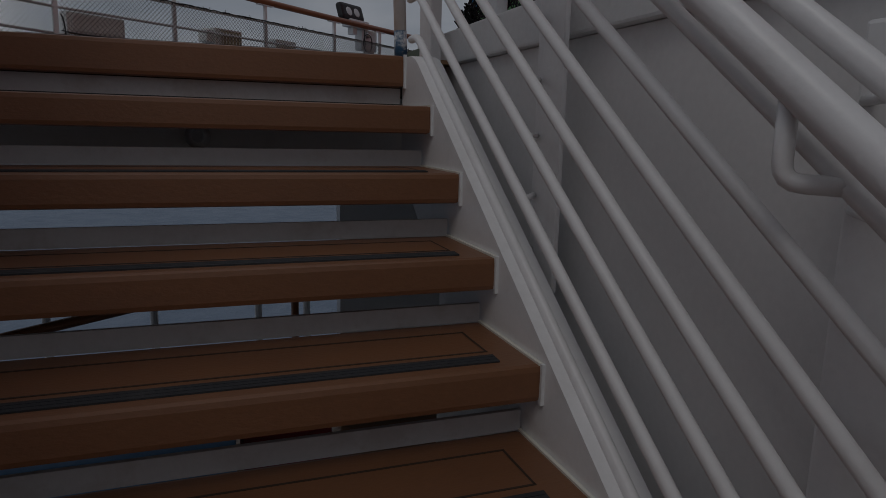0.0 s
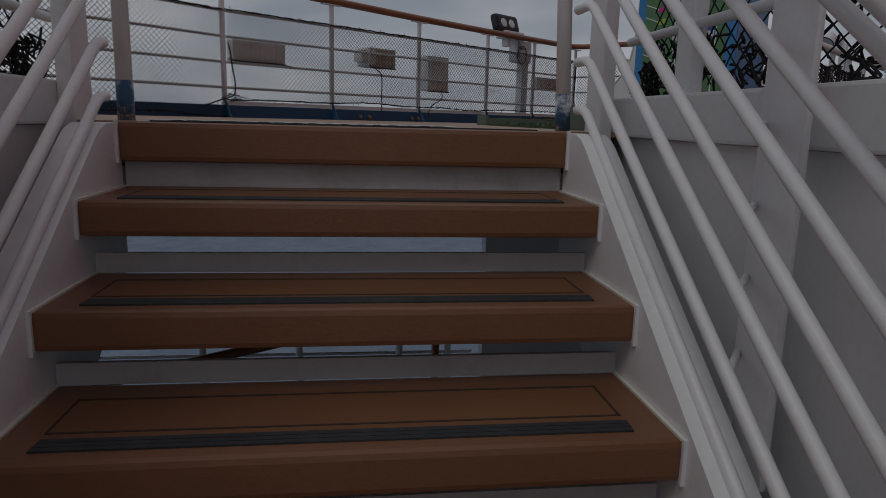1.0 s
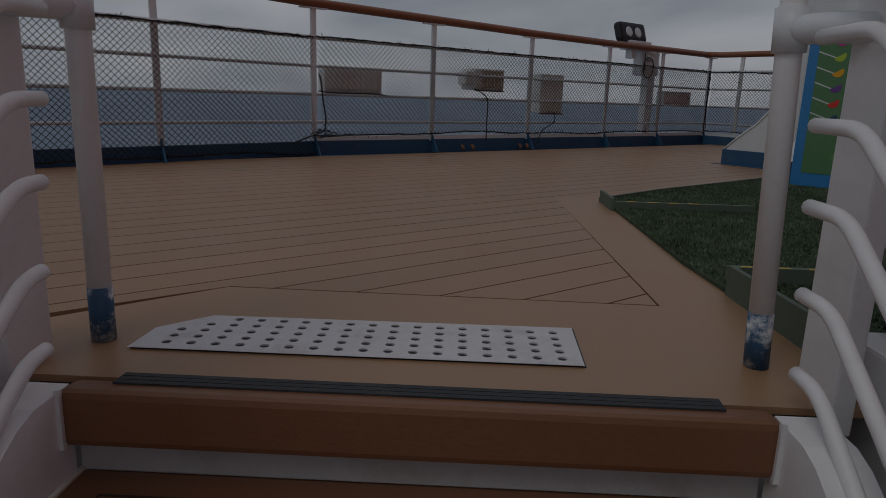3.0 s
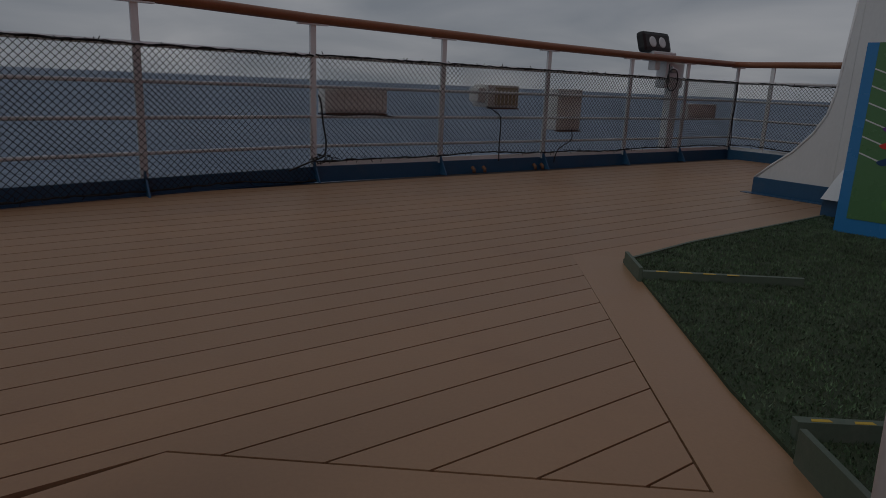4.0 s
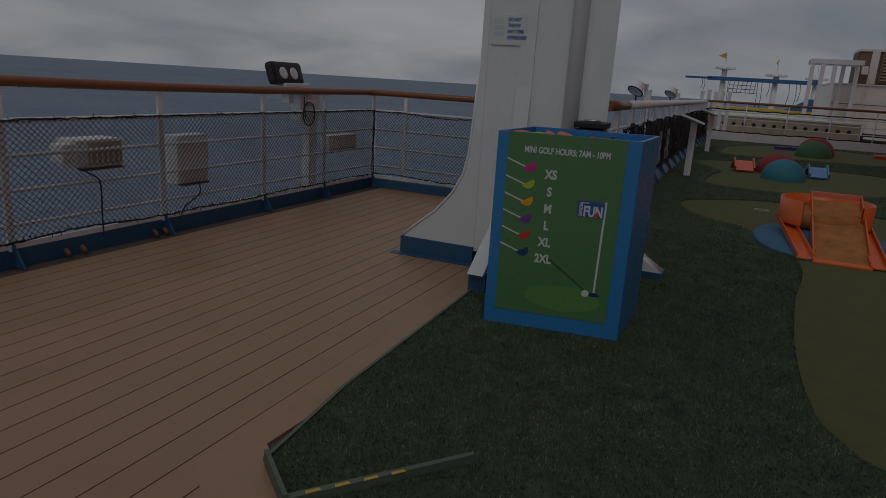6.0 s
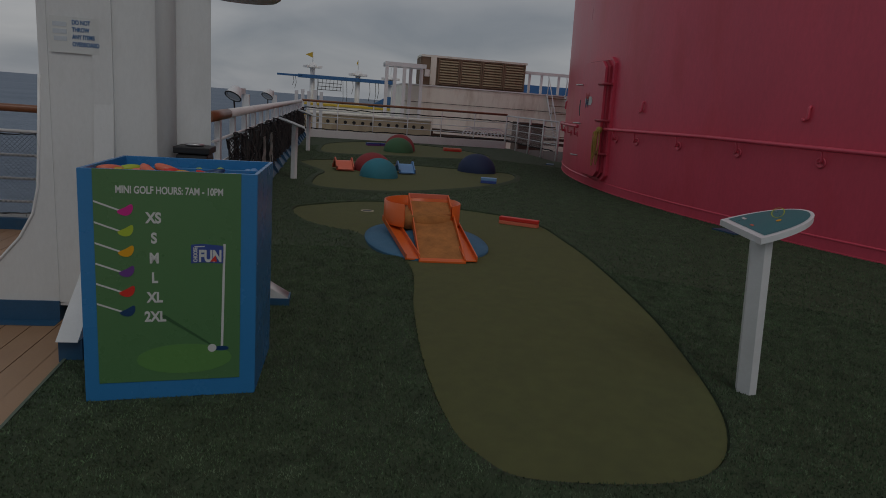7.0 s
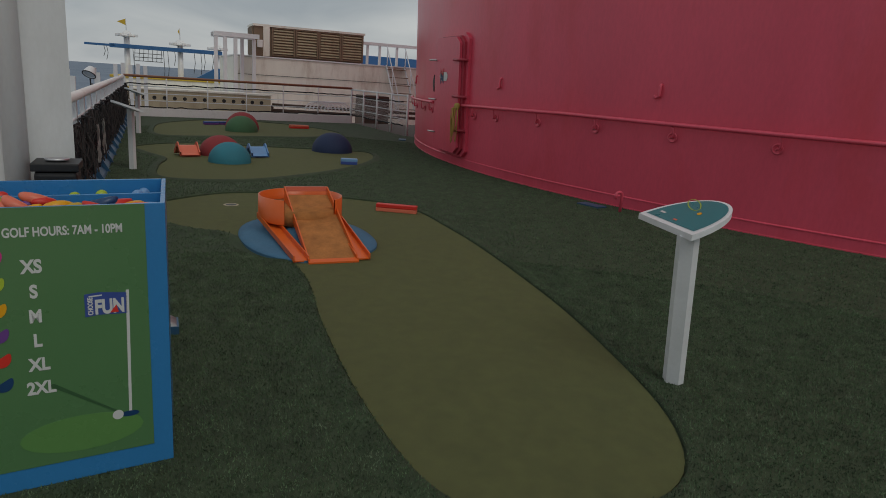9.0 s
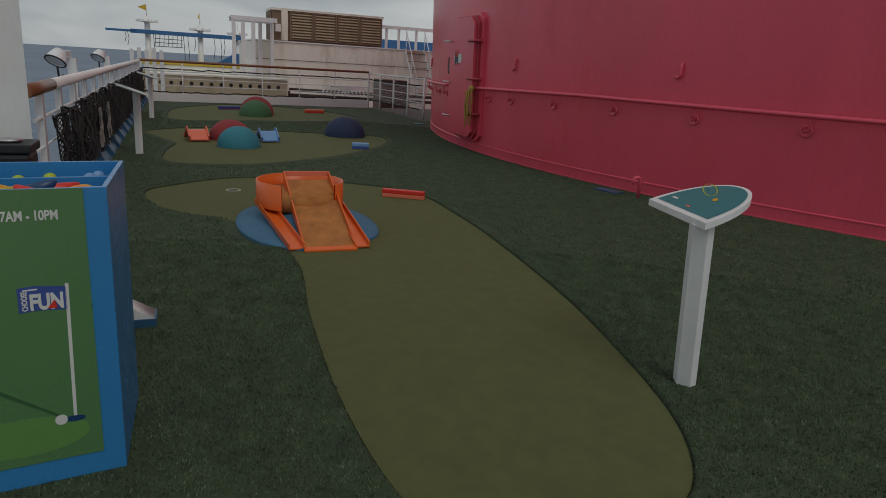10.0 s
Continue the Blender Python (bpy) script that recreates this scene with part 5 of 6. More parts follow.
# ---- course signs ----
def course_sign(lean):
    base = Vector((4.635, 0.915, 0.012))
    to = Vector((-0.115 * lean, 0.05 * lean, 0))
    shift = Vector((0.115 * (1 - lean), -0.05 * (1 - lean), 0))
    t = thing("course_sign", tuple(base), "white post with tilted teal course plan on the turf", "sign", "course signs")
    hexa = [(0.07 * math.cos(a), 0.062 * math.sin(a)) for a in (0.45, 1.25, 2.4, 3.6, 4.4, 5.5)]
    bm = bmesh.new()
    lo = [bm.verts.new((base.x + x, base.y + y, base.z)) for x, y in hexa]
    hi = [bm.verts.new((base.x + x + to.x, base.y + y + to.y, 0.926 + 0.2 * (x * 0.495 - y * 0.87))) for x, y in hexa]
    bm.faces.new(hi)
    bm.faces.new(lo[::-1])
    for i in range(6):
        bm.faces.new((lo[i], lo[(i + 1) % 6], hi[(i + 1) % 6], hi[i]))
    part("post", bm, WHITE, t)
    tip, run, deep = Vector((4.905, 1.236, 0)), Vector((-0.876, -0.483, 0)), Vector((0.483, -0.876, 0))
    rim = [tip + shift + run * (0.289 - 0.289 * math.cos(a)) + deep * 0.37 * math.sin(a) ** 0.9 for a in (math.pi * k / 22 for k in range(23))]
    mid = sum(rim, Vector()) / len(rim)
    zed = lambda p: 0.934 + 0.355 * ((p.x - shift.x - 4.486) * 0.495 - (p.y - shift.y - 0.962) * 0.87)
    bm = bmesh.new()
    n = len(rim)
    lo = [bm.verts.new((p.x, p.y, zed(p) - 0.012)) for p in rim]
    hi = [bm.verts.new((p.x, p.y, zed(p) + 0.022)) for p in rim]
    ins = [mid + (p - mid) * 0.9 for p in rim]
    inn = [bm.verts.new((p.x, p.y, zed(p) + 0.022)) for p in ins]
    bm.faces.new(lo[::-1])
    for i in range(n):
        j = (i + 1) % n
        bm.faces.new((lo[i], lo[j], hi[j], hi[i]))
        bm.faces.new((hi[i], hi[j], inn[j], inn[i]))
    bm.faces.new(inn)
    plate = part("plate", bm, WHITE, t)
    bm = bmesh.new()
    ins = [mid + (p - mid) * 0.87 for p in rim]
    bm.faces.new([bm.verts.new((p.x, p.y, zed(p) + 0.0245)) for p in ins])
    pr = part("plan_print", bm, TEALSIGN, plate, "teal printed course plan")
    def spot(cx, cy, pts, material, name):
        cx, cy = cx + shift.x, cy + shift.y
        bm = bmesh.new()
        bm.faces.new([bm.verts.new((cx + x, cy + y, zed(Vector((cx + x, cy + y, 0))) + 0.026)) for x, y in pts])
        part(name, bm, material, plate)
    ring_o = oval(0, 0, 0.11, 0.035, 0.1)
    ring_i = oval(0, 0, 0.103, 0.029, 0.1)
    bm = bmesh.new()
    f = lambda x, y: bm.verts.new((4.87 + shift.x + x, 0.93 + shift.y + y, zed(Vector((4.87 + shift.x + x, 0.93 + shift.y + y, 0))) + 0.026))
    o, i2 = [f(*p) for p in ring_o], [f(*p) for p in ring_i]
    for k in range(len(o)):
        bm.faces.new((o[k], o[(k + 1) % len(o)], i2[(k + 1) % len(o)], i2[k]))
    part("printed_outline", bm, LIME, plate)
    spot(4.70, 0.91, oval(0, 0, 0.02, 0.014), AMBER, "printed_badge")
    spot(4.85, 1.09, [(-0.03, -0.01), (0.02, 0.015), (0.015, 0.03), (-0.035, 0.005)], PRINTWHITE, "printed_bar")
    spot(4.68, 1.03, [(-0.02, -0.008), (0.015, 0.01), (0.01, 0.022), (-0.025, 0.004)], SALMON, "printed_bar")
    return t


course_sign(1)
sign0 = course_sign(0)
sign0.matrix_basis = pose(9.38, 8.87, 0.012, 0, 0, 208)
copy_thing(sign0, pose(14.06, 12.75, 0.012, 0, 0, 208))

# ---- obstacles on the first green ----
ramp = thing("ramp_obstacle", uv(7.6, -0.88, 0.02), "orange plastic golf ramp with felt slope and round drum", "golf ramp")
R0, R1, VL, VR = 6.97, 8.2, -0.655, -1.11
bm = bmesh.new()
prism_pts = [(R0, 0.02), (R0, 0.045), (R1, 0.435), (R1, 0.40)]
def extrude_v(bm, pts, v0, v1):
    a = [bm.verts.new(uv(u, v0, z)) for u, z in pts]
    b = [bm.verts.new(uv(u, v1, z)) for u, z in pts]
    bm.faces.new(a)
    bm.faces.new(b[::-1])
    for i in range(len(pts)):
        j = (i + 1) % len(pts)
        bm.faces.new((a[i], a[j], b[j], b[i]))
extrude_v(bm, [(R0 + 0.05, 0.04), (R1, 0.42), (R1, 0.39), (R0 + 0.05, 0.02)], VL - 0.012, VR + 0.012)
part("felt_slope", bm, ORANGEFELT, ramp, "orange-brown felt slope")
bm = bmesh.new()
extrude_v(bm, [(R0, 0.02), (R0, 0.035), (R0 + 0.055, 0.052), (R0 + 0.055, 0.02)], VL, VR)
part("lip", bm, ORANGE, ramp)
for v in (VL, VR + 0.012):
    bm = bmesh.new()
    extrude_v(bm, [(R0 + 0.02, 0.02), (R0 + 0.02, 0.06), (R1 + 0.03, 0.50), (R1 + 0.03, 0.36)], v, v - 0.012)
    part("side_wall", bm, ORANGE, ramp)
bm = bmesh.new()
span(bm, (R1 + 0.03, VR, 0.45), (R1 + 0.05, VL, 0.5), MUV, 0.003)
part("crest_board", bm, SALMON, ramp)
DC = uv(8.1, -0.80)
bm = bmesh.new()
lathe(bm, [(0.42, 0.2), (0.42, 0.44), (0.408, 0.44), (0.408, 0.2), (0.42, 0.2)], 36, Matrix.Translation(DC), radians(285), A + radians(180 + 42))
part("drum_wall", bm, ORANGE, ramp)
bm = bmesh.new()
lathe(bm, [(0.001, 0.36), (0.405, 0.33), (0.405, 0.19), (0.001, 0.19)], 32, Matrix.Translation(DC))
part("drum_floor", bm, ORANGEFELT, ramp)
for s, va, vb in ((1, -0.60, -0.46), (-1, -1.14, -1.2)):
    bm = bmesh.new()
    w = 0.13
    p = [uv(8.15, va if s < 0 else -0.44, 0.2), uv(R0 + 0.05, -0.60 if s > 0 else -1.16, 0.03)]
    side = V * (w / 2)
    for off, h, th in ((0, 0.0, w), (1, 0.055, 0.01), (-1, 0.055, 0.01)):
        q = [pp + V * off * (w / 2) for pp in p]
        quad = [q[0] - V * th / 2, q[1] - V * th / 2, q[1] + V * th / 2, q[0] + V * th / 2]
        lo = [bm.verts.new(x) for x in quad]
        hi = [bm.verts.new(x + Vector((0, 0, max(h, 0.012)))) for x in quad]
        bm.faces.new(lo[::-1])
        bm.faces.new(hi)
        for i in range(4):
            bm.faces.new((lo[i], lo[(i + 1) % 4], hi[(i + 1) % 4], hi[i]))
    part("return_chute", bm, ORANGE, ramp)
bm = bmesh.new()
rows = []
for k in range(9):
    f = k / 8
    rows.append([bm.verts.new(uv(7.95 + 0.93 * f * math.cos(t) * (1 + 0.06 * math.sin(3 * t)), -0.84 + 0.72 * f * math.sin(t) * (1 + 0.08 * math.cos(2 * t)), 0.041 + 0.185 * (0.5 + 0.5 * math.cos(math.pi * f)))) for t in (2 * math.pi * q / 40 for q in range(40))])
for a, b in zip(rows, rows[1:]):
    for q in range(40):
        bm.faces.new((a[q], a[(q + 1) % 40], b[(q + 1) % 40], b[q])).smooth = True
skirt = [bm.verts.new((v.co.x, v.co.y, 0.0125)) for v in rows[-1]]
for q in range(40):
    bm.faces.new((rows[-1][q], rows[-1][(q + 1) % 40], skirt[(q + 1) % 40], skirt[q]))
clean(bm)
solid("rubber_mound", bm, BLUEFELT, "low blue rubber mound under the orange ramp", "mound")

def bar_block(name, a, b, w, z0, z1, lower, upper, label, group):
    a, b = Vector((*a, 0)), Vector((*b, 0))
    d = (b - a)
    m = Matrix.Translation((a + b) / 2) @ Matrix.Rotation(math.atan2(d.y, d.x), 4, "Z")
    t = thing(name, tuple((a + b) / 2 + Vector((0, 0, z0))), label, "golf bumper", group)
    h = (z0 + z1) / 2
    for nm, lo, hi, c in (("base", z0, h, lower), ("cap", h + 0.001, z1, upper)):
        bm = bmesh.new()
        span(bm, (-d.length / 2, -w / 2, lo), (d.length / 2, w / 2, hi), m, 0.008)
        part(nm, bm, c, t)
bar_block("golf_bumper", (8.47, 4.38), (8.56, 3.87), 0.1, 0.02, 0.115, SALMON, REDBAR, "red and orange plastic golf bumper bar", "golf bumpers")
bar_block("golf_bumper", (12.36, 6.7), (12.5, 6.42), 0.14, 0.02, 0.13, MIDBLUE, PALEBLUE, "blue plastic golf bumper block", "golf bumpers")
bar_block("golf_bumper", (17.6, 13.5), (17.98, 13.3), 0.14, 0.02, 0.11, PURPLE, MIDBLUE, "purple and blue plastic golf bumper bar", "golf bumpers")
bar_block("golf_bumper", (18.02, 13.28), (18.4, 13.08), 0.14, 0.02, 0.11, PURPLE, MIDBLUE, "purple and blue plastic golf bumper bar", "golf bumpers")
bar_block("golf_bumper", (19.0, 11.5), (19.4, 11.1), 0.2, 0.02, 0.12, REDBAR, SALMON, "red plastic golf bumper bar", "golf bumpers")

def dome(x, y, r, h, material, label):
    bm = bmesh.new()
    lathe(bm, [(r, 0.015)] + [(r * math.cos(t), 0.03 + h * math.sin(t)) for t in (math.pi / 2 * k / 12 for k in range(13))], 32, Matrix.Translation((x, y, 0)))
    clean(bm)
    solid("rubber_dome", bm, material, label, "golf obstacle", "domes on the greens")
dome(11.12, 8.29, 0.37, 0.345, TEALDOME, "teal rubber half-dome on a putting green")
dome(11.9, 9.02, 0.40, 0.36, REDDOME, "dark red rubber half-dome on a putting green")
dome(14.22, 7.78, 0.44, 0.40, NAVYDOME, "navy blue rubber half-dome on turf")
dome(16.75, 11.7, 0.43, 0.40, GREENDOME, "green rubber half-dome on a putting green")
dome(17.35, 12.07, 0.46, 0.46, REDDOME, "red rubber half-dome on a putting green")

def hump(x, y, rot, w, r, material, label):
    t = thing("hump_bridge", (x, y, 0.02), label, "golf obstacle", "hump bridges")
    m = Matrix.Translation((x, y, 0.02)) @ Matrix.Rotation(rot, 4, "Z")
    pts = [(-r * 1.5 + 3 * r * k / 16, 0.02 + 0.16 * (0.5 - 0.5 * math.cos(2 * math.pi * k / 16)) + 0.02) for k in range(17)]
    for nm, y0, y1, up in (("deck", -w / 2, w / 2, 0.0), ("side_wall", -w / 2 - 0.02, -w / 2, 0.06), ("side_wall", w / 2, w / 2 + 0.02, 0.06)):
        bm = bmesh.new()
        a = [[bm.verts.new(m @ Vector((px, yy, pz + dz))) for px, pz in pts] for yy in (y0, y1) for dz in (-0.02, up)]
        for p, q in ((0, 1), (1, 3), (3, 2), (2, 0)):
            for k in range(16):
                bm.faces.new((a[p][k], a[p][k + 1], a[q][k + 1], a[q][k]))
        part(nm, bm, material, t)
hump(11.3, 9.32, A + 0.2, 0.32, 0.16, SALMON, "salmon plastic hump bridge on a putting green")
hump(12.12, 8.36, A + 0.2, 0.3, 0.14, PALEBLUE, "pale blue plastic hump bridge on a putting green")
for x, y in ((7.73, 6.0),):
    t = thing("golf_hole", (x, y, 0.02), "golf hole cup with pale rim in the felt", "golf hole")
    bm = bmesh.new()
    lathe(bm, [(0.065, 0.0195), (0.072, 0.022), (0.085, 0.022), (0.09, 0.0195)], 24, Matrix.Translation((x, y, 0)))
    part("rim", bm, TAN, t)
    # Flat black disc on the felt in place of the hole's shaded depth.
    bm = bmesh.new()
    lathe(bm, [(0.001, 0.0205), (0.065, 0.0205)], 24, Matrix.Translation((x, y, 0)))
    part("cup", bm, BLACK, t)

# ---- bin behind the box ----
BINP = uv(5.0, 0.98)
bin_ = thing("black_bin", tuple(BINP), "black plastic lidded bin on the turf", "bin")
mb = Matrix.Translation(BINP) @ MUV
bm = bmesh.new()
span(bm, (-0.1, -0.09, 0.012), (0.1, 0.09, 1.115), mb, 0.02)
part("body", bm, BLACK, bin_)
bm = bmesh.new()
span(bm, (-0.11, -0.1, 1.117), (0.11, 0.1, 1.155), mb, 0.006)
part("lid", bm, BLACK, bin_)
bm = bmesh.new()
lathe(bm, [(0.05, 1.16), (0.055, 1.168), (0.03, 1.17), (0.001, 1.166)], 20, mb)
part("lid_ring", bm, STEEL, bin_)

# ---- side rail beyond the mast ----
side = thing("side_rail", uv(15, 1.4, 0), "white side rail with thick handrail and black net", "railing")
SV = 1.40
bm = bmesh.new()
pr = [(SV - 0.18, 0.012), (SV - 0.16, 0.05), (SV - 0.03, 0.2), (SV + 0.06, 0.2), (SV + 0.06, 0.0)]
a = [bm.verts.new(uv(8.0, v, z)) for v, z in pr]
b = [bm.verts.new(uv(24.7, v, z)) for v, z in pr]
bm.faces.new(a)
bm.faces.new(b[::-1])
for i in range(5):
    bm.faces.new((a[i], a[(i + 1) % 5], b[(i + 1) % 5], b[i]))
part("coaming", bm, NAVY, side, "blue painted coaming")
k = 0
u = 8.35
while u < 24.7:
    bm = bmesh.new()
    span(bm, (u - 0.05, SV - 0.02, 0.2), (u + 0.05, SV + 0.04, 1.17), MUV, 0.004)
    part("post", bm, WHITE, side)
    bm = bmesh.new()
    a = [uv(u + 0.02, SV - 0.22, 0.03), uv(u + 0.02, SV - 0.03, 0.03), uv(u + 0.02, SV - 0.03, 0.36)]
    lo = [bm.verts.new(p) for p in a]
    hi = [bm.verts.new(p + U * 0.02) for p in a]
    bm.faces.new(lo)
    bm.faces.new(hi[::-1])
    for i in range(3):
        bm.faces.new((lo[i], lo[(i + 1) % 3], hi[(i + 1) % 3], hi[i]))
    part("gusset", bm, NAVY, side)
    u += 1.02
for z, r in ((0.45, 0.012), (0.7, 0.012), (0.95, 0.017)):
    bm = bmesh.new()
    tube(bm, [uv(8.0, SV, z), uv(24.6, SV, z)], r, 8)
    part("tube_rail", bm, WHITE, side)
bm = bmesh.new()
tube(bm, [uv(7.9, SV, 1.205), uv(24.6, SV, 1.205)], 0.055, 12)
part("handrail", bm, GREY_WALL, side, "thick weathered grey handrail")
bm = bmesh.new()
tube(bm, [uv(7.7, SV, 1.205), uv(8.9, SV, 1.205)], 0.057, 12)
part("handrail_end", bm, TEAK, side, "varnished teak handrail end")
net = thing("bunched_net", uv(15, SV - 0.05, 0.2), "bunched black netting tied along the side rail", "safety net", "nets on the deck rail")
bm = bmesh.new()
def gathered(x, h):
    u = 8.6 + x
    fold = 0.05 * math.sin(9 * u) + 0.03 * math.sin(23 * u + 1)
    return uv(u + 0.02 * math.sin(14 * u + 4 * h), SV - 0.07 + fold * (1 - 0.6 * h) + 0.01 * math.sin(17 * u + 7 * h), 0.22 + h * (0.98 + 0.05 * math.sin(5 * u)))
net_mesh(bm, 15.8, 0.74, 0.052, 0.0055, gathered)
part("mesh", bm, NETM, net)
rr = random.Random(9)
bm = bmesh.new()
for k in range(210):
    x = 15.7 * rr.random()
    w = rr.uniform(0.0, 0.06)
    tube(bm, [gathered(x + 0.03 * math.sin(3 * q + k), 0.74 * q / 7) + V * (w * math.sin(q + k) - 0.02) for q in range(8)], rr.uniform(0.006, 0.013), 5, False)
tagged(part("fold", bm, NETGREY, net, "gathered folds of weathered net"), kind="stuff")
bm = bmesh.new()
for top in (0.0, 0.74):
    tube(bm, [gathered(15.8 * q / 260, top) for q in range(261)], 0.012, 5, False)
part("edge_rope", bm, NETM, net)
bm = bmesh.new()
rr = random.Random(9)
for k in range(260):
    u = 8.6 + 15.8 * rr.random()
    p = uv(u, SV - 0.13 - 0.03 * rr.random(), 0.25 + 0.72 * rr.random())
    tube(bm, [p, p + U * rr.uniform(-0.06, 0.06) + V * rr.uniform(-0.02, 0.03) + Vector((0, 0, rr.uniform(-0.1, 0.1)))], 0.006, 4, False)
tagged(part("loose_cord", bm, NETM, net), kind="stuff")
for u in (11.3, 12.4):
    bm = bmesh.new()
    rows = [[bm.verts.new(uv(u + 0.28 * i / 5 + 0.02 * math.sin(2 * j), SV - 0.155 + 0.02 * math.sin(i * 2 + j), 0.3 + 0.5 * j / 6)) for i in range(6)] for j in range(7)]
    for a, b in zip(rows, rows[1:]):
        for i in range(5):
            bm.faces.new((a[i], a[i + 1], b[i + 1], b[i]))
    bmesh.ops.solidify(bm, geom=bm.faces, thickness=0.006)
    part("torn_cloth", bm, CLOTH, net, "torn pale cloth strip")

def rail_flood(u, v, z):
    t = thing("rail_floodlight", uv(u, v, 1.2), "white round floodlight on an arm outside the rail", "floodlight", "rail floodlights")
    d = (U * -0.45 + V * 0.3 + Vector((0, 0, -0.75))).normalized()
    q = Matrix.Translation(uv(u, v, z)) @ d.to_track_quat("Z", "Y").to_matrix().to_4x4() @ Matrix.Diagonal((0.68, 0.68, 0.6, 1))
    bm = bmesh.new()
    lathe(bm, [(0.001, -0.2), (0.09, -0.18), (0.13, -0.08), (0.17, 0.05), (0.175, 0.07), (0.15, 0.07), (0.12, 0.0)], 20, q)
    h = part("head", bm, WHITE, t)
    bm = bmesh.new()
    lathe(bm, [(0.001, 0.045), (0.155, 0.045)], 20, q)
    part("lens", bm, LAMPGLASS, h)
    bm = bmesh.new()
    lathe(bm, [(0.17, 0.052), (0.182, 0.06), (0.178, 0.078), (0.152, 0.074)], 20, q)
    part("rim", bm, BLACK, h)
    bm = bmesh.new()
    span(bm, (u + 0.02, v - 0.06, z - 0.0), (u + 0.75, v + 0.04, z + 0.09), MUV, 0.01)
    span(bm, (u + 0.65, v - 0.12, 0.2), (u + 0.75, v - 0.02, z + 0.002), MUV)
    part("arm", bm, WHITE, t)
    bm = bmesh.new()
    tube(bm, bend([uv(u, v, z - 0.1), uv(u + 0.1, v, z - 0.28), uv(u + 0.4, v, z - 0.2)], 0.08), 0.012, 6)
    part("lead", bm, BLACK, t)
rail_flood(10.78, 1.6, 1.41)
rail_flood(15.4, 1.6, 1.40)

# ---- far rail and funnel-side rail ----
far = thing("far_rail", uv(25, -2, 0), "white end rail with brown handrail at the course end", "railing")
P0, P1, P2 = uv(24.75, 1.4), uv(25.45, -6.05), uv(20.7, -6.5)
bm = bmesh.new()
for a, b in ((P0, P1),):
    d = (b - a)
    m = Matrix.Translation(a) @ Matrix.Rotation(math.atan2(d.y, d.x), 4, "Z")
    span(bm, (0, -0.04, 0.0), (d.length, 0.08, 0.27), m)
part("coaming", bm, WHITE_WORN, far)
for z in (0.5, 0.72, 0.94):
    bm = bmesh.new()
    tube(bm, [p + Vector((0, 0, z)) for p in (P0, P1, P2)], 0.014, 6)
    part("tube_rail", bm, WHITE, far)
bm = bmesh.new()
tube(bm, [p + Vector((0, 0, 1.24)) for p in (P0, P1)], 0.04, 8)
part("handrail", bm, TEAK, far, "weathered brown handrail")
bm = bmesh.new()
tube(bm, [p + Vector((0, 0, 1.2)) for p in (P1, P2)], 0.025, 8)
part("handrail", bm, WHITE, far)
for a, b, n in ((P0, P1, 6), (P1, P2, 4)):
    for k in range(n + 1):
        bm = bmesh.new()
        p = a.lerp(b, k / n)
        tube(bm, [p + Vector((0, 0, 0.02)), p + Vector((0, 0, 1.24))], 0.022 if n == 6 else 0.04, 6)
        part("post", bm, WHITE_WORN, far)
bm = bmesh.new()
rr = random.Random(5)
for z in (0.3, 1.0):
    pts = []
    for a, b, n in ((P0, P1, 40), (P1, P2, 16)):
        pts += [a.lerp(b, k / n) + Vector((rr.uniform(-0.02, 0.02), 0, z + rr.uniform(-0.02, 0.02))) for k in range(n)]
    tube(bm, pts, 0.02, 5)
part("net_rope", bm, NETM, far, "black net rope")
bm = bmesh.new()
wid = (P2 - P1).length
net_mesh(bm, wid, 0.65, 0.09, 0.004, lambda x, h: P1.lerp(P2, x / wid) + Vector((0, 0, 0.3 + h)))
part("netting", bm, CLOTH, far)

# ---- the ship beyond ----
bm = bmesh.new()
span(bm, (25.6, -30, -1.4), (62, 2.3, -1.2), MUV)
solid("far_deck", bm, GREY_WALL, "grey-white painted deck beyond the mini golf course", "deck", kind="structure")
tw = thing("tan_casing", uv(27.8, -1, -1.2), "tan steel casing with a row of round holes", "casing")
bm = bmesh.new()
span(bm, (27.5, -3.5, -1.2), (28.3, 1.3, 0.78), MUV, 0.03)
part("casing", bm, TAN, tw)
bm = bmesh.new()
prism_pts = [(27.52, 1.3), (28.28, 1.3), (28.28, 2.2), (27.52, 2.2)]
a = [bm.verts.new(uv(27.52, v, z)) for v, z in ((1.3, -1.2), (1.3, 0.76), (2.2, -0.2), (2.2, -1.2))]
b = [bm.verts.new(uv(28.28, v, z)) for v, z in ((1.3, -1.2), (1.3, 0.76), (2.2, -0.2), (2.2, -1.2))]
bm.faces.new(a)
bm.faces.new(b[::-1])
for i in range(4):
    bm.faces.new((a[i], a[(i + 1) % 4], b[(i + 1) % 4], b[i]))
part("end_slope", bm, TAN, tw)
bm = bmesh.new()
span(bm, (27.46, -3.55, 0.74), (28.34, 1.33, 0.80), MUV, 0.01)
part("top_edge", bm, CREAM, tw)
for k in range(13):
    bm = bmesh.new()
    lathe(bm, [(0.001, 0.002), (0.055, 0.002), (0.06, 0.012), (0.068, 0.0)], 14, MUV @ Matrix.Translation((27.498, 0.86 - 0.335 * k, 0.48)) @ Matrix.Rotation(-math.pi / 2, 4, "Y"))
    part("port_hole", bm, BLACK, tw)
sup = thing("deckhouse", uv(38, -9, -1.2), "white rust-streaked deckhouse with louvred plant on top", "deckhouse")
bm = bmesh.new()
span(bm, (36, -22, -1.2), (44, -3.1, 2.28), MUV, 0.05)
part("wall", bm, CREAM, sup)
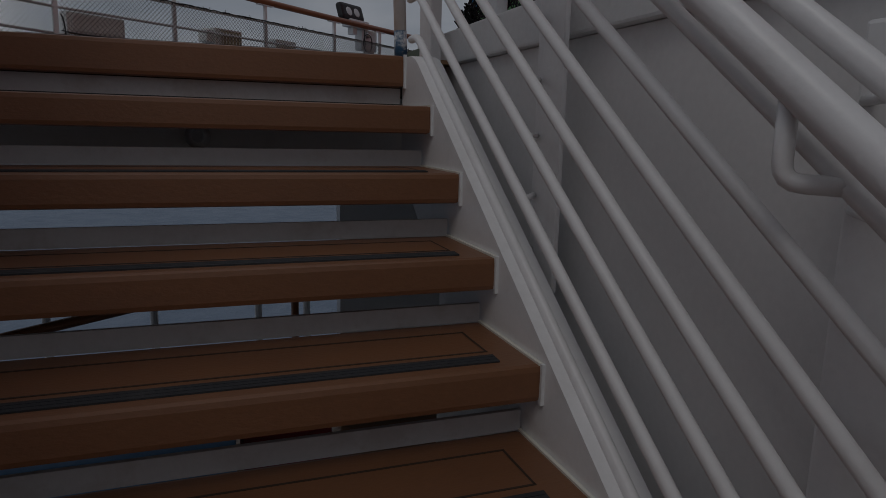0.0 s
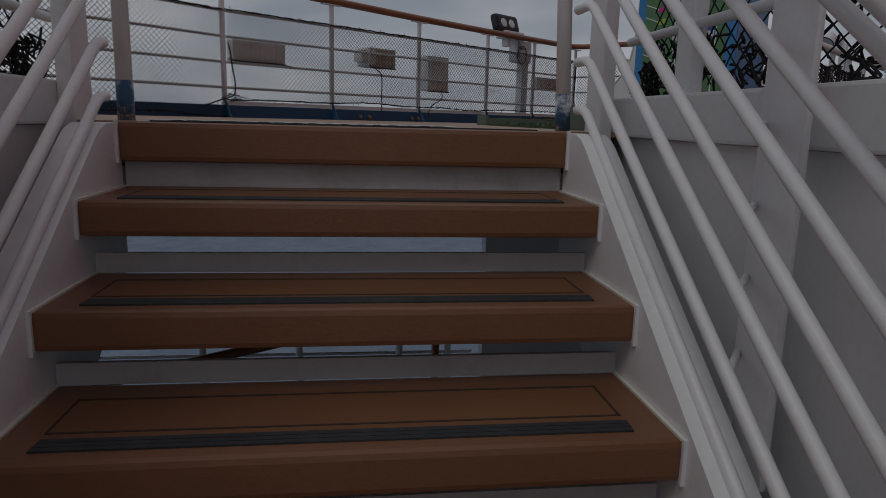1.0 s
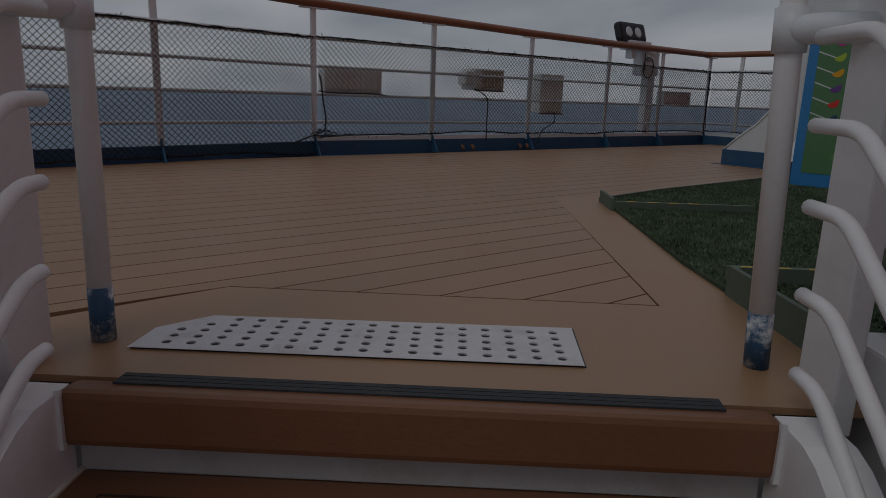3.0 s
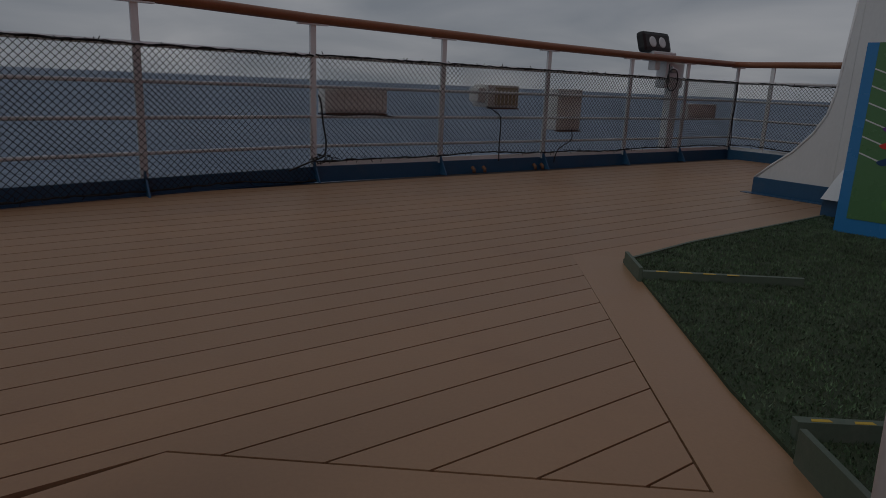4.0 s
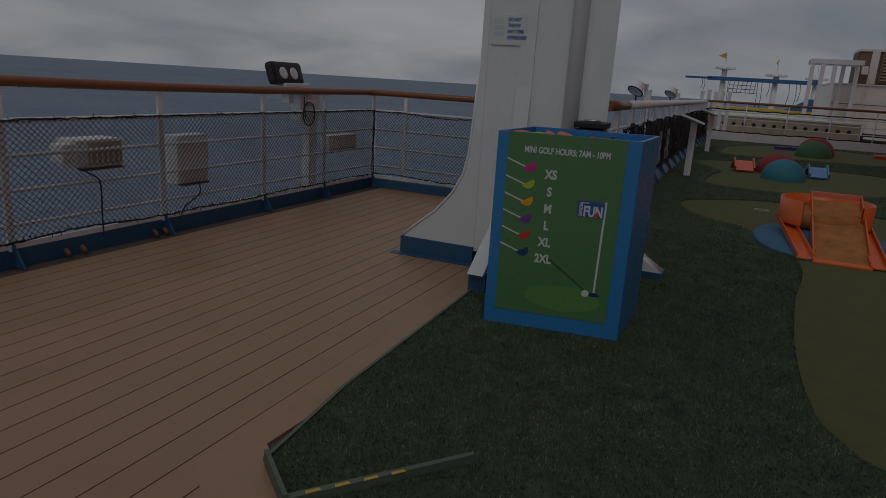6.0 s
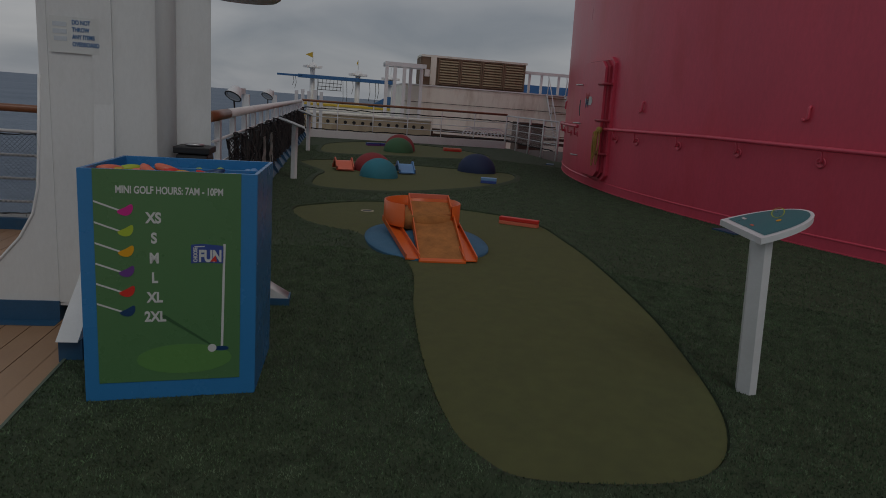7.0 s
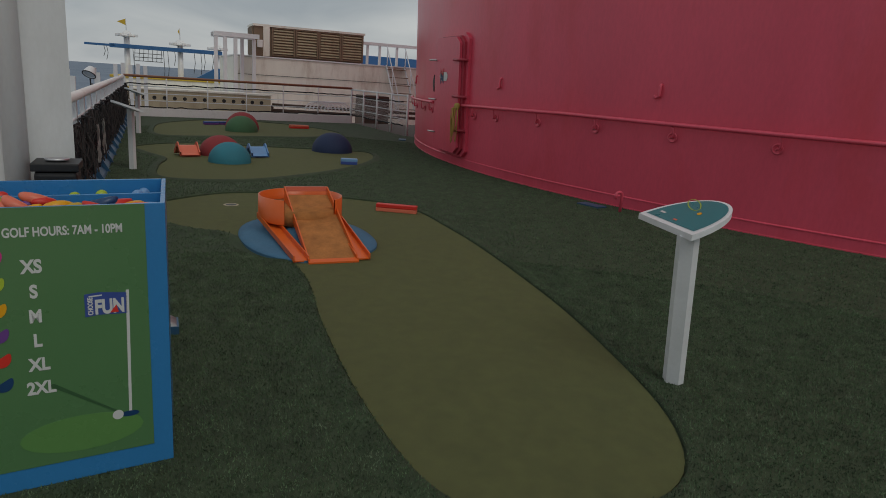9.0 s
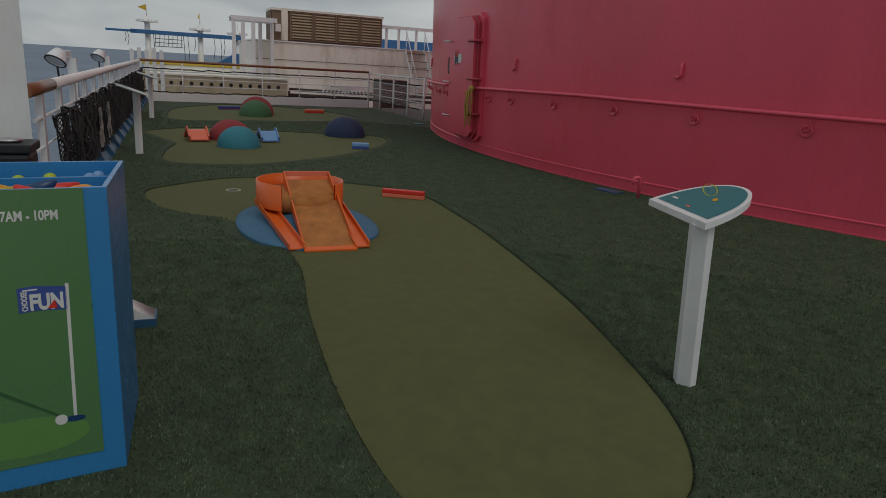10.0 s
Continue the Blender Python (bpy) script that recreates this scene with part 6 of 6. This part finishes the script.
bm = bmesh.new()
span(bm, (35.93, -22, 2.285), (44, -3.05, 2.34), MUV)
part("roof_edge", bm, WHITE_WORN, sup)
bm = bmesh.new()
for z in (1.45,):
    tube(bm, [uv(35.96, -3.1, z), uv(35.96, -14, z)], 0.012, 5)
part("stay_wire", bm, BLACK, sup)
for v in (-2.1, -2.5, -2.95, -3.4, -3.95):
    for u in ((34.2,) if v > -3 else (35.6,)):
        bm = bmesh.new()
        span(bm, (u - 0.08, v - 0.08, -1.2), (u + 0.08, v + 0.08, 3.05), MUV)
        part("frame_post", bm, WHITE, sup)
bm = bmesh.new()
for u in (34.2, 35.6):
    span(bm, (u - 0.1, -4.0, 3.05), (u + 0.1, -2.0, 3.2), MUV)
span(bm, (34.1, -4.0, 3.2), (35.7, -2.0, 3.24), MUV)
part("frame_roof", bm, WHITE, sup)
ac = thing("louvre_plant", uv(36.8, -6.7, 2.34), "brown louvred air handling plant with cream frame", "air handling unit")
bm = bmesh.new()
span(bm, (36.1, -9.5, 2.36), (38.0, -4.0, 3.78), MUV, 0.02)
body = part("casing", bm, BROWN_LOUVRE, ac)
bm = bmesh.new()
span(bm, (36.02, -9.55, 3.74), (38.05, -3.95, 3.84), MUV)
span(bm, (36.02, -4.75, 2.36), (36.12, -4.45, 3.74), MUV)
part("cream_frame", bm, CREAM, ac)
for k in range(4):
    v0 = -4.85 - 1.16 * k
    bm = bmesh.new()
    for a, b in ((v0 - 1.14, v0 - 1.06), (v0 - 0.08, v0)):
        span(bm, (36.0, a, 2.45), (36.09, b, 3.7), MUV)
    for a, b in ((2.42, 2.46), (3.68, 3.72)):
        span(bm, (36.0, v0 - 1.14, a), (36.09, v0, b), MUV)
    fr = part("louvre_frame", bm, BROWN_LOUVRE, ac)
    for j in range(9):
        z = 2.5 + 0.132 * j
        bm = bmesh.new()
        pp = [(36.085, z), (36.0, z + 0.015), (36.0, z + 0.035), (36.085, z + 0.1)]
        extrude_v(bm, pp, v0 - 1.05, v0 - 0.09)
        part("louvre_slat", bm, TAN, fr)
for k in range(6):
    bm = bmesh.new()
    span(bm, (36.15 + 0.3 * k, -3.99, 2.4), (36.3 + 0.3 * k, -3.93, 3.7), MUV)
    part("end_slat", bm, BROWN_LOUVRE, ac)
bm = bmesh.new()
span(bm, (35.85, -4.4, 2.75), (36.0, -4.15, 3.1), MUV, 0.02)
part("control_box", bm, BEIGE, ac, "grey-green control box")
for v in (-9.9, -10.3, -11.0, -12.0):
    bm = bmesh.new()
    span(bm, (38, v - 0.06, 2.34), (38.12, v + 0.06, 3.4), MUV)
    part("upper_post", bm, WHITE, sup)
bm = bmesh.new()
span(bm, (37.9, -20, 3.4), (38.4, -9.7, 3.55), MUV)
part("upper_beam", bm, WHITE, sup)
bm = bmesh.new()
span(bm, (43.0, -20, 2.4), (43.2, -9.7, 3.0), MUV)
part("blue_screen", bm, CRANEBLUE, sup)
lad = thing("ladder_stairs", uv(35.2, -11.4, 0.0), "white steel ladder stairs against the deckhouse", "stairs")
for v in (-10.85, -11.85):
    bm = bmesh.new()
    tube(bm, [uv(34.4, v - 0.2, -0.4), uv(36.0, v + 0.1, 2.35)], 0.05, 6)
    tube(bm, [uv(34.4, v - 0.2, 0.5), uv(36.0, v + 0.1, 3.3)], 0.03, 6)
    for f in (0.1, 0.55, 0.95):
        p = uv(34.4, v - 0.2, -0.4).lerp(uv(36.0, v + 0.1, 2.35), f)
        tube(bm, [p, p + Vector((0, 0, 0.92))], 0.025, 6)
    part("stringer_rail", bm, WHITE, lad)
for k in range(7):
    f = (k + 0.5) / 7
    p = uv(34.4, -11.55, -0.4).lerp(uv(36.0, -11.25, 2.35), f)
    bm = bmesh.new()
    span(bm, (-0.14, -0.5, -0.02), (0.14, 0.5, 0.02), Matrix.Translation(p) @ MUV)
    part("tread", bm, BROWN_LOUVRE, lad)
# pipes and hoses behind the far rail
pg = thing("deck_pipes", uv(27.6, -5.5, -1.2), "dark deck pipes and a pale hose coil behind the rail", "pipes")
for z in (0.22, 0.42):
    bm = bmesh.new()
    tube(bm, [uv(27.8, -3.6, z), uv(27.8, -11, z - 0.1)], 0.06, 8)
    part("pipe", bm, DARK_BROWN, pg)
bm = bmesh.new()
for k in range(7):
    tube(bm, [uv(27.3 + 0.05 * k, -5.2 - 0.16 * k + 0.45 * math.cos(t), 0.3 + 0.35 * math.sin(t)) for t in (math.pi * q / 8 for q in range(9))], 0.03, 6)
part("hose", bm, GREY_WALL, pg, "pale ribbed hose")
bm = bmesh.new()
span(bm, (28.2, -8.4, -1.2), (29.4, -7.3, 0.95), MUV, 0.03)
part("locker", bm, DARK_BROWN, pg, "dark brown locker")
for v, z in ((-3.6, -1.2), (-8.0, -1.2), (-10.5, -1.2)):
    bm = bmesh.new()
    span(bm, (27.75, v - 0.04, z), (27.85, v + 0.04, 0.4), MUV)
    part("support", bm, DARK_BROWN, pg)

# rope course with blue beam
rc = thing("rope_course", uv(48, 0, -1.2), "rope course with blue beam and white masts", "rope course")
bm = bmesh.new()
span(bm, (47.9, -3.6, 2.44), (48.2, 2.9, 2.68), MUV, 0.02)
span(bm, (47.9, 2.6, 2.5), (48.1, 4.25, 2.63), MUV, 0.02)
part("blue_beam", bm, CRANEBLUE, rc)
for v, top, fl in ((1.95, 3.2, 1), (-1.1, 2.9, 1), (-3.35, 2.8, 0)):
    bm = bmesh.new()
    tube(bm, [uv(48.35, v, -1.2), uv(48.35, v, top)], 0.17, 12)
    mst = part("mast", bm, WHITE, rc)
    bm = bmesh.new()
    lathe(bm, [(0.02, 0.35), (0.2, 0.3), (0.32, 0.12), (0.5, 0.06), (0.5, 0.0), (0.1, -0.05)], 14, Matrix.Translation(uv(48.35, v, top - 0.05)))
    for q in range(6):
        tt = q * math.pi / 3
        span(bm, (-0.14, -0.09, -0.06), (0.14, 0.09, 0.1), Matrix.Translation(uv(48.35, v, top) + Vector((0.5 * math.cos(tt), 0.5 * math.sin(tt), 0))) @ Matrix.Rotation(tt, 4, "Z"), 0.03)
    part("lamp_ring", bm, WHITE_WORN, mst)
    bm = bmesh.new()
    tube(bm, [uv(48.35, v, top + 0.2), uv(48.35, v, top + 1.0)], 0.025, 6)
    part("flag_staff", bm, WHITE, mst)
    if fl:
        bm = bmesh.new()
        a = [uv(48.35, v + 0.02, top + 0.98), uv(48.3, v + 0.5 * (1 if v > 0 else 0.25), top + 0.78), uv(48.35, v + 0.02, top + 0.6)]
        lo = [bm.verts.new(p) for p in a]
        hi = [bm.verts.new(p + U * 0.02) for p in a]
        bm.faces.new(lo)
        bm.faces.new(hi[::-1])
        for i in range(3):
            bm.faces.new((lo[i], lo[(i + 1) % 3], hi[(i + 1) % 3], hi[i]))
        part("flag", bm, YELLOW, mst, "small yellow pennant")
for k in range(7):
    bm = bmesh.new()
    v = 1.5 - 1.5 * k / 6
    tube(bm, [uv(48, v, 2.45), uv(48, v + 0.05, 1.75)], 0.018, 4)
    part("ladder_rope", bm, NETM, rc)
for z in (2.2, 1.97, 1.75):
    bm = bmesh.new()
    tube(bm, [uv(48, 1.55, z), uv(48, -0.05, z)], 0.018, 4)
    part("ladder_rope", bm, NETM, rc)
for v, zb in ((1.62, 0.0), (-0.1, 0.0), (-0.35, 0.4), (-0.75, 1.6), (-1.9, 1.2), (-2.3, 0.9), (-2.5, 1.4), (-3.0, 1.5), (3.2, 1.9), (3.05, 1.7)):
    bm = bmesh.new()
    tube(bm, [uv(48, v, 2.5), uv(48, v - 0.06, (2.5 + zb) / 2), uv(48, v + 0.03, zb)], 0.02, 4)
    part("hanging_rope", bm, NETM, rc)
bm = bmesh.new()
span(bm, (46.5, -4.0, -1.2), (50, 2.2, 0.72), MUV, 0.04)
part("platform", bm, CREAM, rc)
bm = bmesh.new()
span(bm, (46.42, -4.0, 0.725), (50, 2.9, 0.86), MUV, 0.02)
part("platform_edge", bm, YELLOW, rc, "yellow painted platform edge")
bm = bmesh.new()
a = [uv(47, v, z) for v, z in ((-1.8, 0.86), (-3.4, 0.86), (-3.4, 1.6), (-3.1, 1.6))]
lo = [bm.verts.new(p) for p in a]
hi = [bm.verts.new(p + U * 0.8) for p in a]
bm.faces.new(lo)
bm.faces.new(hi[::-1])
for i in range(4):
    bm.faces.new((lo[i], lo[(i + 1) % 4], hi[(i + 1) % 4], hi[i]))
part("blue_slide", bm, CRANEBLUE, rc)
yb = thing("yellow_housing", uv(31, 1.4, -1.2), "yellow and blue machinery housing behind the rail", "housing")
bm = bmesh.new()
span(bm, (30.5, 0.9, -1.2), (32, 2.2, 0.7), MUV, 0.04)
part("housing", bm, YELLOW, yb)
bm = bmesh.new()
span(bm, (30.45, 0.85, -0.1), (32.0, 2.25, 0.05), MUV, 0.02)
part("blue_band", bm, CRANEBLUE, yb)
for k in range(5):
    bm = bmesh.new()
    v = 1.35 - 0.22 * k
    span(bm, (25.9, v + 0.3 - 0.06, -1.2), (26.0, v + 0.3 + 0.06, 1.55 + (0.05 if k % 2 else 0)), MUV)
    solid("white_stanchion", bm, WHITE, "white flat stanchion beyond the far rail", "stanchion", "stanchions beyond the far rail")

# ---- deck below the stairs ----
bm = bmesh.new()
prism(bm, [(-9, -9), (9, -9), (9, 3.6), (-9, 3.6)], -2.9, -2.75)
solid("lower_floor", bm, DECK, "tan deck below the stairs", "deck", kind="structure")
bm = bmesh.new()
span(bm, (0.98, 3.0, -2.75), (9, 3.15, -0.14))
solid("wall_lower", bm, WHITE, "white steel bulkhead on the deck below", "wall", kind="structure")
lr = thing("lower_rail", (0, 3.3, -2.75), "white rail with teak handrail on the deck below", "railing")
for x in (-4, -3, -2.1, -1.2, -0.45, 0.35, 0.75):
    bm = bmesh.new()
    tube(bm, [(x, 3.3, -2.75), (x, 3.3, -1.6)], 0.03, 8)
    part("post", bm, WHITE, lr)
for z in (-2.4, -2.1, -1.85):
    bm = bmesh.new()
    tube(bm, [(-6, 3.3, z), (0.95, 3.3, z)], 0.014, 6)
    part("tube_rail", bm, WHITE, lr)
bm = bmesh.new()
tube(bm, [(-6, 3.3, -1.57), (0.95, 3.3, -1.57)], 0.04, 8)
part("handrail", bm, TEAK, lr, "varnished teak handrail")
bm = bmesh.new()
tube(bm, [(-3.5, 1.2, -1.75), (0.6, 2.9, -1.35)], 0.035, 8)
tube(bm, [(-3.5, 1.2, -2.75), (-3.5, 1.2, -1.75)], 0.03, 8)
tube(bm, [(0.6, 2.9, -2.75), (0.6, 2.9, -1.35)], 0.03, 8)
solid("sloping_handrail", bm, TEAK, "sloping teak handrail on the deck below", "handrail")
bm = bmesh.new()
span(bm, (-2.6, 2.2, -2.75), (0.1, 2.9, -2.35), None, 0.05)
tub = solid("blue_tub", bm, PALEBLUE, "pale blue low tub on the deck below", "tub")
bm = bmesh.new()
tube(bm, [(-2.57, 2.23, -2.35), (0.07, 2.23, -2.35), (0.07, 2.87, -2.35), (-2.57, 2.87, -2.35), (-2.57, 2.23, -2.35)], 0.03, 8)
part("rim", bm, PALEBLUE, tub)
bm = bmesh.new()
span(bm, (0.15, 2.4, -2.75), (0.8, 2.9, -2.2), None, 0.04)
solid("red_chest", bm, REDDOME, "dark red chest on the deck below", "chest")
